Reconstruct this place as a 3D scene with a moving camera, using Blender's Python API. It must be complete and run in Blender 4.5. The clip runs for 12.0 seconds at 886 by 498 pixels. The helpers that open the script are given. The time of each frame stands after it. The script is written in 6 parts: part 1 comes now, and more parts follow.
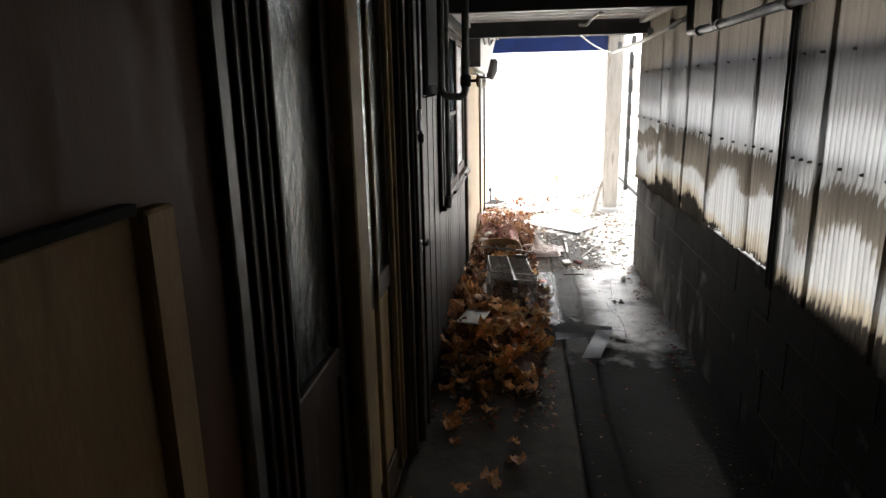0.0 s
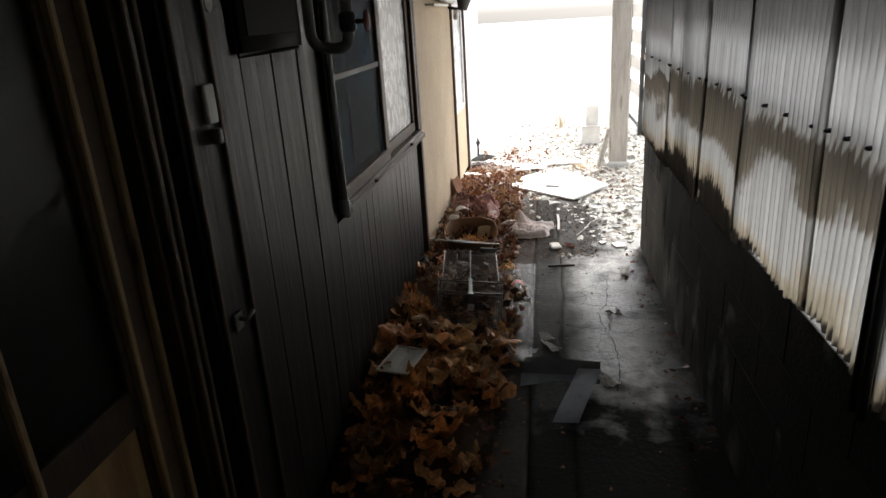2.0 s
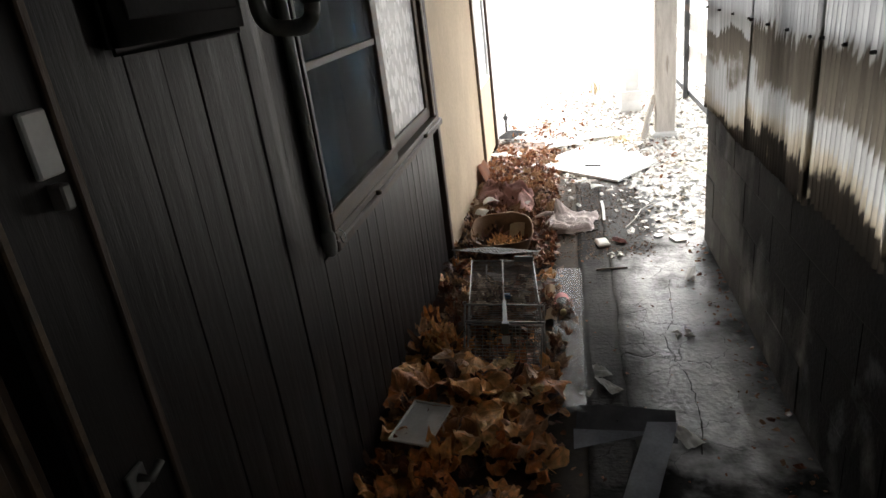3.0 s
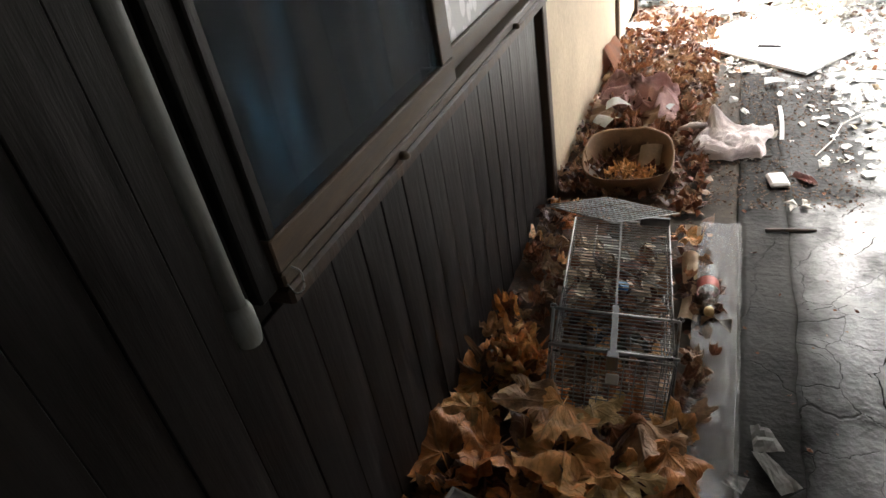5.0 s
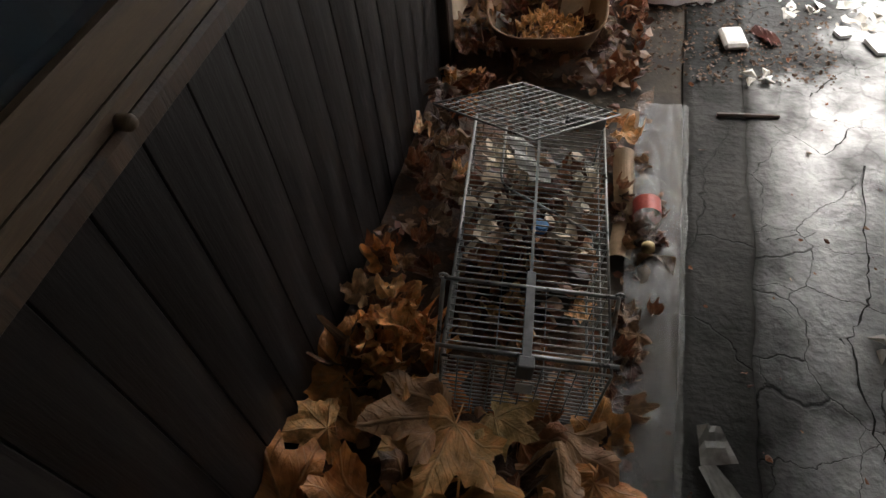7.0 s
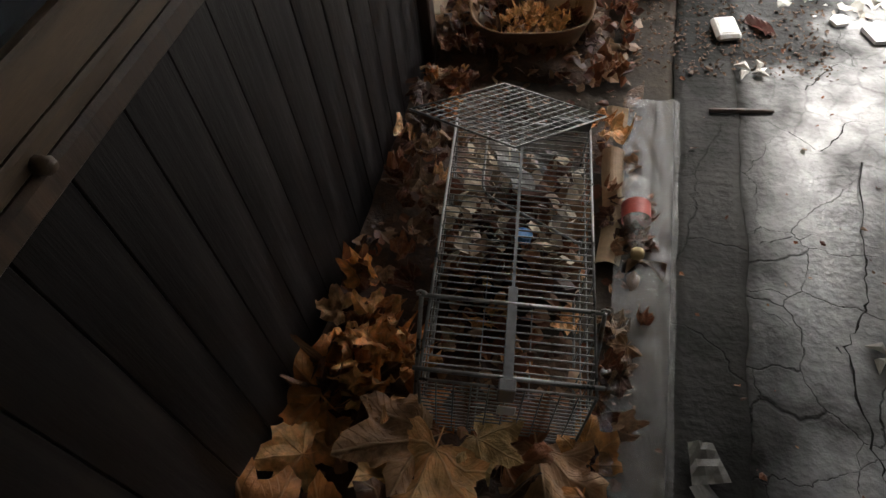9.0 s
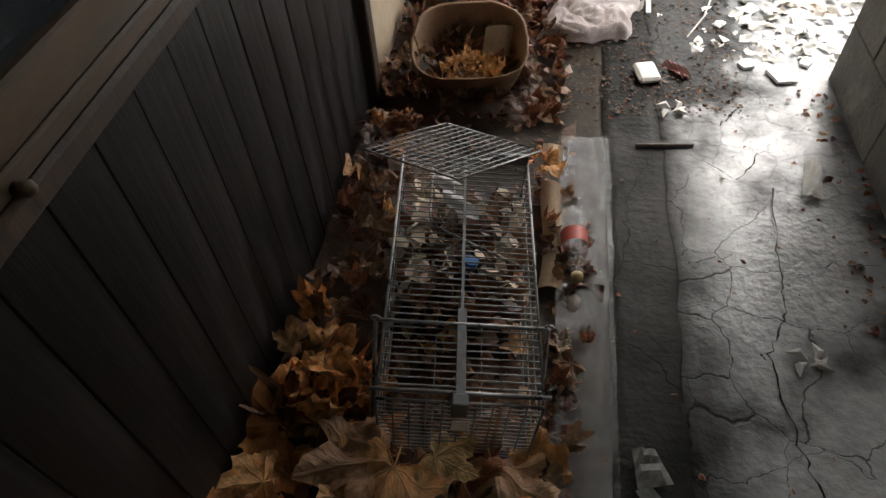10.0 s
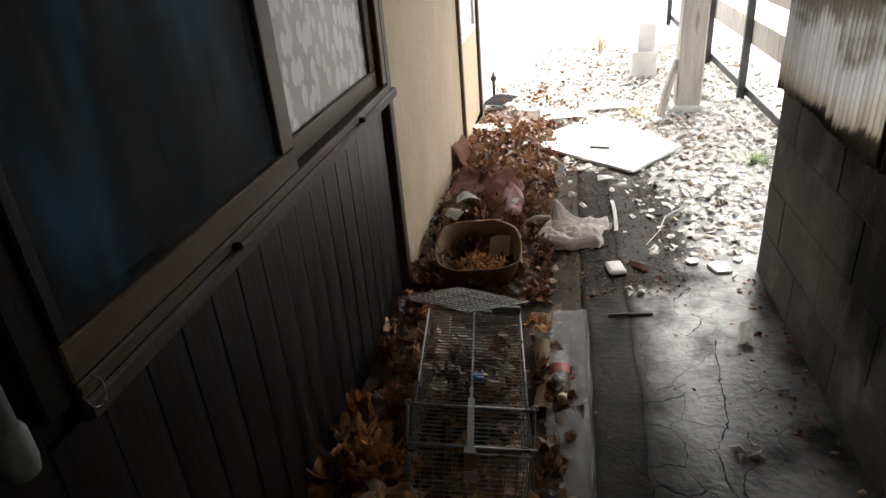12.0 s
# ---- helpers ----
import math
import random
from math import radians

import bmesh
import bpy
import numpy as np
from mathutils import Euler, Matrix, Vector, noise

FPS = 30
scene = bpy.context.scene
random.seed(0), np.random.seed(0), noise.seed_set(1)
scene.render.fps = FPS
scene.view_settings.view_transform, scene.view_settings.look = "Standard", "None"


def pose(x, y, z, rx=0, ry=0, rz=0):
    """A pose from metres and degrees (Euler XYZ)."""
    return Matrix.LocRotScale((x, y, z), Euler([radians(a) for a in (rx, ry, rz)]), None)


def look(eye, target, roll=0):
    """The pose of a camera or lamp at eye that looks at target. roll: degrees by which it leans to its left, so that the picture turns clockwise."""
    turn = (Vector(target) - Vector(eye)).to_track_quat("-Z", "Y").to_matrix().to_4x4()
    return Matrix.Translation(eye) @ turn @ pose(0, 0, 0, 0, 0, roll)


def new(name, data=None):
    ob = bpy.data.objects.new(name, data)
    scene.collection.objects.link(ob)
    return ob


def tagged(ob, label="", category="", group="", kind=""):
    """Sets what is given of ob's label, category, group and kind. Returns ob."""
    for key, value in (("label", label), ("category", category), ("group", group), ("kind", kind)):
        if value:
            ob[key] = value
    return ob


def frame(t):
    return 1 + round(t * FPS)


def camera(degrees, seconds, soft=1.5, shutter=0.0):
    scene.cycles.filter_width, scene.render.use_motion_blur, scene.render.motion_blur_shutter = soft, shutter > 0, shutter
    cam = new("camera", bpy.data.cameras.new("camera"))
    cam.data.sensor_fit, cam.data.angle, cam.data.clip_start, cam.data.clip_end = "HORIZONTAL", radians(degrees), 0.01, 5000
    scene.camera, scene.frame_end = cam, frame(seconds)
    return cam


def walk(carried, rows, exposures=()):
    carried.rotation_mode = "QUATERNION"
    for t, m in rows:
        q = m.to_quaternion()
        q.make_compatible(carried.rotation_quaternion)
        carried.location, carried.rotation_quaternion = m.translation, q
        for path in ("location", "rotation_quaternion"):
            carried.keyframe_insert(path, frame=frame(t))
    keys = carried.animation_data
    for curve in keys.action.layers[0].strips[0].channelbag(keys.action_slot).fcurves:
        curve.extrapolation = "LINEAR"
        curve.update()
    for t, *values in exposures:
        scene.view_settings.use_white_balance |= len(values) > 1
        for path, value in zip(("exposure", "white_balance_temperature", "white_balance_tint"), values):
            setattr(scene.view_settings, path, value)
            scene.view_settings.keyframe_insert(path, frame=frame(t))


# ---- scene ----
cam = camera(68.6, 12.0)
PATH = [
    (0, (0.439, -0.021, 1.483), (0.203, 1.906, 0.999), -1.2),
    (0.5, (0.546, 0.292, 1.495), (0.262, 2.206, 0.992), -2.4),
    (1, (0.594, 0.618, 1.51), (0.484, 2.552, 1.014), -2.6),
    (1.5, (0.665, 0.927, 1.495), (0.491, 2.828, 0.899), -4.2),
    (2, (0.758, 1.226, 1.506), (0.451, 3.085, 0.835), -3.6),
    (2.5, (0.764, 1.541, 1.485), (0.454, 3.381, 0.765), -4.0),
    (2.7, (0.713, 1.683, 1.484), (0.359, 3.513, 0.761), -6.5),
    (4.3, (0.672, 2.538, 1.441), (0.088, 4.214, 0.52), -5.6),
    (4.5, (0.633, 2.648, 1.42), (0.03, 4.335, 0.532), -5.8),
    (5, (0.603, 2.893, 1.388), (-0.15, 4.388, 0.294), -10.8),
    (5.5, (0.626, 3.137, 1.371), (0.032, 4.526, 0.06), -10.1),
    (6, (0.609, 3.226, 1.33), (0.065, 4.531, -0.084), -11.2),
    (6.5, (0.561, 3.316, 1.308), (0.06, 4.612, -0.13), -6.9),
    (7, (0.467, 3.545, 1.236), (0.064, 4.716, -0.335), -7.0),
    (7.2, (0.446, 3.6, 1.22), (0.086, 4.743, -0.381), -6.5),
    (9, (0.487, 3.629, 1.223), (0.092, 4.763, -0.376), -8.2),
    (9.5, (0.495, 3.616, 1.226), (0.148, 4.783, -0.36), -6.3),
    (10, (0.503, 3.554, 1.252), (0.244, 4.833, -0.263), -4.3),
    (10.5, (0.553, 3.354, 1.285), (0.189, 4.738, -0.112), -4.8),
    (11, (0.585, 3.159, 1.331), (0.254, 4.743, 0.156), -2.4),
    (11.5, (0.568, 2.979, 1.324), (0.241, 4.647, 0.27), -5.1),
    (12, (0.619, 2.949, 1.348), (0.256, 4.701, 0.455), -4.9),
]
EXPOSURES = [(0, 3.0), (0.5, 2.75), (1.5, 1.98), (2.5, 2.38), (4.5, 2.75), (5.0, 3.2), (5.5, 3.08), (6.5, 2.82), (9.5, 2.62), (10.5, 2.7), (11.5, 2.18), (12, 2.05)]
walk(cam, [(t, look(eye, target, roll)) for t, eye, target, roll in PATH], EXPOSURES)

# ---- world and light ----
world = bpy.data.worlds.new("overcast_sky")
scene.world = world
world.use_nodes = True
wn = world.node_tree.nodes
wl = world.node_tree.links
sky = wn.new("ShaderNodeTexSky")
sky.sky_type = "NISHITA"
sky.sun_disc = False
sky.sun_elevation = radians(53)
sky.sun_rotation = radians(22)
sky.dust_density = 4.0
grey_sky = wn.new("ShaderNodeHueSaturation")
grey_sky.inputs["Saturation"].default_value = 0.25
wl.new(sky.outputs["Color"], grey_sky.inputs["Color"])
wl.new(grey_sky.outputs["Color"], wn["Background"].inputs["Color"])
wn["Background"].inputs["Strength"].default_value = 0.15
sun_data = bpy.data.lights.new("sun", "SUN")
sun_data.energy, sun_data.angle, sun_data.color = 1.5, radians(25), (1.0, 0.96, 0.9)
sun = new("sun", sun_data)
sun.matrix_world = look((3.2, 12.5, 8.5), (0.8, 6.5, 0))


# ---- materials ----
def material(name, dark, light, scale=8.0, rough=0.8, stretch=(1, 1, 1), metal=0.0, bump=0.2, fine=90.0, spots=None, spot_scale=3.0, spot_edge=(0.52, 0.62), vary=0.0, wet=0.0, fine_bump=0.15, gloss=0.5, placed=False, pits=0.003):
    """A surface that varies at two scales, with stains of a second colour where spots is given."""
    m = bpy.data.materials.new(name)
    m.use_nodes = True
    n, l = m.node_tree.nodes, m.node_tree.links
    b = n["Principled BSDF"]
    co = n.new("ShaderNodeTexCoord")
    mp = n.new("ShaderNodeMapping")
    mp.inputs["Scale"].default_value = stretch
    l.new(n.new("ShaderNodeNewGeometry").outputs["Position"] if placed else co.outputs["Object"], mp.inputs["Vector"])
    big = n.new("ShaderNodeTexNoise")
    big.inputs["Scale"].default_value, big.inputs["Detail"].default_value, big.inputs["Roughness"].default_value = scale, 6, 0.62
    l.new(mp.outputs["Vector"], big.inputs["Vector"])
    small = n.new("ShaderNodeTexNoise")
    small.inputs["Scale"].default_value, small.inputs["Detail"].default_value = fine, 4
    l.new(mp.outputs["Vector"], small.inputs["Vector"])
    mix = n.new("ShaderNodeMix")
    mix.data_type = "RGBA"
    ramp = n.new("ShaderNodeMapRange")
    ramp.inputs["From Min"].default_value, ramp.inputs["From Max"].default_value = 0.32, 0.68
    l.new(big.outputs["Fac"], ramp.inputs["Value"])
    l.new(ramp.outputs["Result"], mix.inputs["Factor"])
    mix.inputs["A"].default_value, mix.inputs["B"].default_value = (*dark, 1), (*light, 1)
    grain = n.new("ShaderNodeMix")
    grain.data_type, grain.blend_type = "RGBA", "OVERLAY"
    grain.inputs["Factor"].default_value = 0.35
    l.new(mix.outputs["Result"], grain.inputs["A"])
    l.new(small.outputs["Color"], grain.inputs["B"])
    bw = n.new("ShaderNodeRGBToBW")
    l.new(small.outputs["Color"], bw.inputs["Color"])
    l.new(bw.outputs["Val"], grain.inputs["B"])
    colour = grain.outputs["Result"]
    if spots:
        sp = n.new("ShaderNodeTexNoise")
        sp.inputs["Scale"].default_value, sp.inputs["Detail"].default_value = spot_scale, 8
        l.new(mp.outputs["Vector"], sp.inputs["Vector"])
        sr = n.new("ShaderNodeMapRange")
        sr.inputs["From Min"].default_value, sr.inputs["From Max"].default_value = spot_edge
        l.new(sp.outputs["Fac"], sr.inputs["Value"])
        stain = n.new("ShaderNodeMix")
        stain.data_type = "RGBA"
        l.new(sr.outputs["Result"], stain.inputs["Factor"])
        l.new(colour, stain.inputs["A"])
        stain.inputs["B"].default_value = (*spots, 1)
        colour = stain.outputs["Result"]
    if vary:
        info = n.new("ShaderNodeObjectInfo")
        vr = n.new("ShaderNodeMapRange")
        vr.inputs["To Min"].default_value, vr.inputs["To Max"].default_value = 1 - vary, 1 + vary
        l.new(info.outputs["Random"], vr.inputs["Value"])
        hs = n.new("ShaderNodeHueSaturation")
        l.new(vr.outputs["Result"], hs.inputs["Value"])
        l.new(colour, hs.inputs["Color"])
        colour = hs.outputs["Color"]
    l.new(colour, b.inputs["Base Color"])
    rr = n.new("ShaderNodeMapRange")
    rr.inputs["To Min"].default_value, rr.inputs["To Max"].default_value = max(0.03, rough - 0.15 - wet), min(1, rough + 0.12)
    l.new(big.outputs["Fac"], rr.inputs["Value"])
    rr.inputs["From Min"].default_value, rr.inputs["From Max"].default_value = 0.3, 0.7
    l.new(rr.outputs["Result"], b.inputs["Roughness"])
    b.inputs["Metallic"].default_value = metal
    b.inputs["Specular IOR Level"].default_value = gloss
    bp = n.new("ShaderNodeBump")
    bp.inputs["Strength"].default_value, bp.inputs["Distance"].default_value = bump, 0.01
    l.new(big.outputs["Fac"], bp.inputs["Height"])
    bf = n.new("ShaderNodeBump")
    bf.inputs["Strength"].default_value, bf.inputs["Distance"].default_value = fine_bump, pits
    l.new(small.outputs["Fac"], bf.inputs["Height"])
    l.new(bp.outputs["Normal"], bf.inputs["Normal"])
    l.new(bf.outputs["Normal"], b.inputs["Normal"])
    return m


def floor_material(name, dark, light, rough, crack_scale, crack_width, gloss, ribs=False):
    """Worn damp concrete: blotches, fine pits and a net of hairline cracks."""
    m = material(name, dark, light, scale=5.0, rough=rough, bump=0.7, fine=48, spots=(0.04, 0.038, 0.034), spot_scale=4.2, spot_edge=(0.52, 0.68), wet=0.12, fine_bump=0.8, gloss=gloss, pits=0.006)
    n, l = m.node_tree.nodes, m.node_tree.links
    b = n["Principled BSDF"]
    co = n.new("ShaderNodeTexCoord")
    warp = n.new("ShaderNodeTexNoise")
    warp.inputs["Scale"].default_value, warp.inputs["Detail"].default_value = 7, 5
    l.new(co.outputs["Object"], warp.inputs["Vector"])
    add = n.new("ShaderNodeVectorMath")
    add.operation = "MULTIPLY_ADD"
    add.inputs[1].default_value = (0.14, 0.14, 0.0)
    l.new(warp.outputs["Color"], add.inputs[0])
    l.new(co.outputs["Object"], add.inputs[2])
    vor = n.new("ShaderNodeTexVoronoi")
    vor.feature = "DISTANCE_TO_EDGE"
    vor.inputs["Scale"].default_value = crack_scale
    l.new(add.outputs["Vector"], vor.inputs["Vector"])
    line = n.new("ShaderNodeMapRange")
    line.inputs["From Min"].default_value, line.inputs["From Max"].default_value = 0.0, crack_width
    l.new(vor.outputs["Distance"], line.inputs["Value"])
    some = n.new("ShaderNodeTexNoise")
    some.inputs["Scale"].default_value = 1.7
    l.new(co.outputs["Object"], some.inputs["Vector"])
    gate = n.new("ShaderNodeMapRange")
    gate.inputs["From Min"].default_value, gate.inputs["From Max"].default_value = 0.44, 0.54
    l.new(some.outputs["Fac"], gate.inputs["Value"])
    open_ = n.new("ShaderNodeMath")
    open_.operation = "MAXIMUM"
    l.new(line.outputs["Result"], open_.inputs[0])
    l.new(gate.outputs["Result"], open_.inputs[1])
    old = b.inputs["Base Color"].links[0].from_socket
    mix = n.new("ShaderNodeMix")
    mix.data_type = "RGBA"
    mix.inputs["A"].default_value = (0.022, 0.021, 0.019, 1)
    l.new(open_.outputs["Value"], mix.inputs["Factor"])
    l.new(old, mix.inputs["B"])
    l.new(mix.outputs["Result"], b.inputs["Base Color"])
    oldn = b.inputs["Normal"].links[0].from_socket
    cb = n.new("ShaderNodeBump")
    # a worn pale patch, crazed into small plates
    pat = n.new("ShaderNodeMapping")
    pat.inputs["Location"].default_value, pat.inputs["Scale"].default_value = (-1.17 / 0.30, -5.12 / 0.42, 0), (1 / 0.30, 1 / 0.42, 0)
    l.new(co.outputs["Object"], pat.inputs["Vector"])
    plen = n.new("ShaderNodeVectorMath")
    plen.operation = "LENGTH"
    l.new(pat.outputs["Vector"], plen.inputs[0])
    prag = n.new("ShaderNodeMath")
    prag.operation = "MULTIPLY_ADD"
    prag.inputs[1].default_value = 1.3
    l.new(warp.outputs["Fac"], prag.inputs[0])
    l.new(plen.outputs["Value"], prag.inputs[2])
    pale = n.new("ShaderNodeMapRange")
    pale.inputs["From Min"].default_value, pale.inputs["From Max"].default_value = 1.35, 1.8
    pale.inputs["To Min"].default_value, pale.inputs["To Max"].default_value = 1.0, 0.0
    l.new(prag.outputs["Value"], pale.inputs["Value"])
    plates = n.new("ShaderNodeTexVoronoi")
    plates.feature = "DISTANCE_TO_EDGE"
    plates.inputs["Scale"].default_value = 9.5
    l.new(add.outputs["Vector"], plates.inputs["Vector"])
    pline = n.new("ShaderNodeMapRange")
    pline.inputs["From Min"].default_value, pline.inputs["From Max"].default_value = 0.004, 0.05
    pline.inputs["To Min"].default_value, pline.inputs["To Max"].default_value = 0.03, 0.32
    l.new(plates.outputs["Distance"], pline.inputs["Value"])
    pcol = n.new("ShaderNodeMix")
    pcol.data_type = "RGBA"
    pfac = n.new("ShaderNodeMath")
    pfac.operation = "MULTIPLY"
    pfac.inputs[1].default_value = 0.35
    l.new(pale.outputs["Result"], pfac.inputs[0])
    l.new(pfac.outputs["Value"], pcol.inputs["Factor"])
    l.new(mix.outputs["Result"], pcol.inputs["A"])
    l.new(pline.outputs["Result"], pcol.inputs["B"])
    # dirt gathered along the joint
    side = n.new("ShaderNodeSeparateXYZ")
    l.new(add.outputs["Vector"], side.inputs["Vector"])
    joint = n.new("ShaderNodeMapRange")
    joint.inputs["From Min"].default_value, joint.inputs["From Max"].default_value = 0.96, 1.09
    joint.inputs["To Min"].default_value, joint.inputs["To Max"].default_value = 0.78, 0.0
    l.new(side.outputs["X"], joint.inputs["Value"])
    # dark soil and the closed end's dimness, painted as one ragged coat
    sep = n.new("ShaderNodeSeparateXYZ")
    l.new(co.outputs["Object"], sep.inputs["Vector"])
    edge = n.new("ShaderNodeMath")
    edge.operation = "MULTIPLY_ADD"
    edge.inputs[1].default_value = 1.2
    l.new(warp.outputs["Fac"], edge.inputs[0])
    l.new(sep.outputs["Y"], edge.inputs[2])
    soil_dim = n.new("ShaderNodeMapRange")
    soil_dim.inputs["From Min"].default_value, soil_dim.inputs["From Max"].default_value = 3.95, 4.4
    soil_dim.inputs["To Min"].default_value, soil_dim.inputs["To Max"].default_value = 1.0, 0.0
    l.new(edge.outputs["Value"], soil_dim.inputs["Value"])
    # a patch of trodden soil by the end of the block wall
    shifted = n.new("ShaderNodeMapping")
    shifted.inputs["Location"].default_value, shifted.inputs["Scale"].default_value = (-0.84 / 0.44, -5.85 / 0.92, 0), (1 / 0.44, 1 / 0.92, 0)
    l.new(co.outputs["Object"], shifted.inputs["Vector"])
    far = n.new("ShaderNodeVectorMath")
    far.operation = "LENGTH"
    l.new(shifted.outputs["Vector"], far.inputs[0])
    ragged = n.new("ShaderNodeMath")
    ragged.operation = "MULTIPLY_ADD"
    ragged.inputs[1].default_value = 1.6
    l.new(warp.outputs["Fac"], ragged.inputs[0])
    l.new(far.outputs["Value"], ragged.inputs[2])
    soil = n.new("ShaderNodeMapRange")
    soil.inputs["From Min"].default_value, soil.inputs["From Max"].default_value = 1.45, 2.0
    soil.inputs["To Min"].default_value, soil.inputs["To Max"].default_value = 0.9, 0.0
    l.new(ragged.outputs["Value"], soil.inputs["Value"])
    grime = n.new("ShaderNodeMath")
    grime.operation = "MAXIMUM"
    l.new(soil.outputs["Result"], grime.inputs[0])
    l.new(joint.outputs["Result"], grime.inputs[1])
    foot = n.new("ShaderNodeMapRange")
    foot.inputs["From Min"].default_value, foot.inputs["From Max"].default_value = 1.35, 1.46
    foot.inputs["To Min"].default_value, foot.inputs["To Max"].default_value = 0.0, 0.85
    l.new(side.outputs["X"], foot.inputs["Value"])
    near_wall = n.new("ShaderNodeMapRange")
    near_wall.inputs["From Min"].default_value, near_wall.inputs["From Max"].default_value = 5.3, 5.6
    near_wall.inputs["To Min"].default_value, near_wall.inputs["To Max"].default_value = 1.0, 0.0
    l.new(side.outputs["Y"], near_wall.inputs["Value"])
    both_ = n.new("ShaderNodeMath")
    both_.operation = "MULTIPLY"
    l.new(foot.outputs["Result"], both_.inputs[0])
    l.new(near_wall.outputs["Result"], both_.inputs[1])
    edges_ = n.new("ShaderNodeMath")
    edges_.operation = "MAXIMUM"
    l.new(grime.outputs["Value"], edges_.inputs[0])
    l.new(both_.outputs["Value"], edges_.inputs[1])
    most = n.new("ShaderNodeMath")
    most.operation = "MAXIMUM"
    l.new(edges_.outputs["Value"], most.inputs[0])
    l.new(soil_dim.outputs["Result"], most.inputs[1])
    # one dark colour serves the real dirt and the painted dimness
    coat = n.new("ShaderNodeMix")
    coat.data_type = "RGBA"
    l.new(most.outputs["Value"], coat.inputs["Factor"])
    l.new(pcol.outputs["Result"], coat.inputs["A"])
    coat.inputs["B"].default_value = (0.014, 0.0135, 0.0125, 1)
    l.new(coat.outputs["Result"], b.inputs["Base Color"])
    dull = n.new("ShaderNodeMix")
    l.new(most.outputs["Value"], dull.inputs["Factor"])
    l.new(b.inputs["Roughness"].links[0].from_socket, dull.inputs["A"])
    dull.inputs["B"].default_value = 0.8
    l.new(dull.outputs["Result"], b.inputs["Roughness"])
    sheen = n.new("ShaderNodeMix")
    l.new(most.outputs["Value"], sheen.inputs["Factor"])
    sheen.inputs["A"].default_value, sheen.inputs["B"].default_value = gloss, 0.08
    l.new(sheen.outputs["Result"], b.inputs["Specular IOR Level"])
    cb.inputs["Strength"].default_value, cb.inputs["Distance"].default_value = 0.6, 0.004
    l.new(open_.outputs["Value"], cb.inputs["Height"])
    l.new(oldn, cb.inputs["Normal"])
    if ribs:
        # faint ribs left by a brush drawn across the strip
        rm = n.new("ShaderNodeMapping")
        rm.inputs["Scale"].default_value = (3, 34, 1)
        l.new(co.outputs["Object"], rm.inputs["Vector"])
        rt = n.new("ShaderNodeTexNoise")
        rt.inputs["Scale"].default_value, rt.inputs["Detail"].default_value = 1.6, 3
        l.new(rm.outputs["Vector"], rt.inputs["Vector"])
        rb = n.new("ShaderNodeBump")
        rb.inputs["Strength"].default_value, rb.inputs["Distance"].default_value = 0.45, 0.005
        l.new(rt.outputs["Fac"], rb.inputs["Height"])
        l.new(oldn, rb.inputs["Normal"])
        l.new(rb.outputs["Normal"], cb.inputs["Normal"])
    l.new(cb.outputs["Normal"], b.inputs["Normal"])
    return m


def glass_material(name, tint, rough, relief=0.0, relief_scale=18.0, pattern=False):
    m = bpy.data.materials.new(name)
    m.use_nodes = True
    n, l = m.node_tree.nodes, m.node_tree.links
    b = n["Principled BSDF"]
    b.inputs["Base Color"].default_value = (*tint, 1)
    b.inputs["Transmission Weight"].default_value = 1.0
    b.inputs["Roughness"].default_value = rough
    b.inputs["IOR"].default_value = 1.45
    co = n.new("ShaderNodeTexCoord")
    if relief:
        v = n.new("ShaderNodeTexVoronoi" if pattern else "ShaderNodeTexNoise")
        v.inputs["Scale"].default_value = relief_scale
        l.new(co.outputs["Object"], v.inputs["Vector"])
        bp = n.new("ShaderNodeBump")
        bp.inputs["Strength"].default_value, bp.inputs["Distance"].default_value = relief, 0.01
        l.new(v.outputs["Distance" if pattern else "Fac"], bp.inputs["Height"])
        l.new(bp.outputs["Normal"], b.inputs["Normal"])
    return m


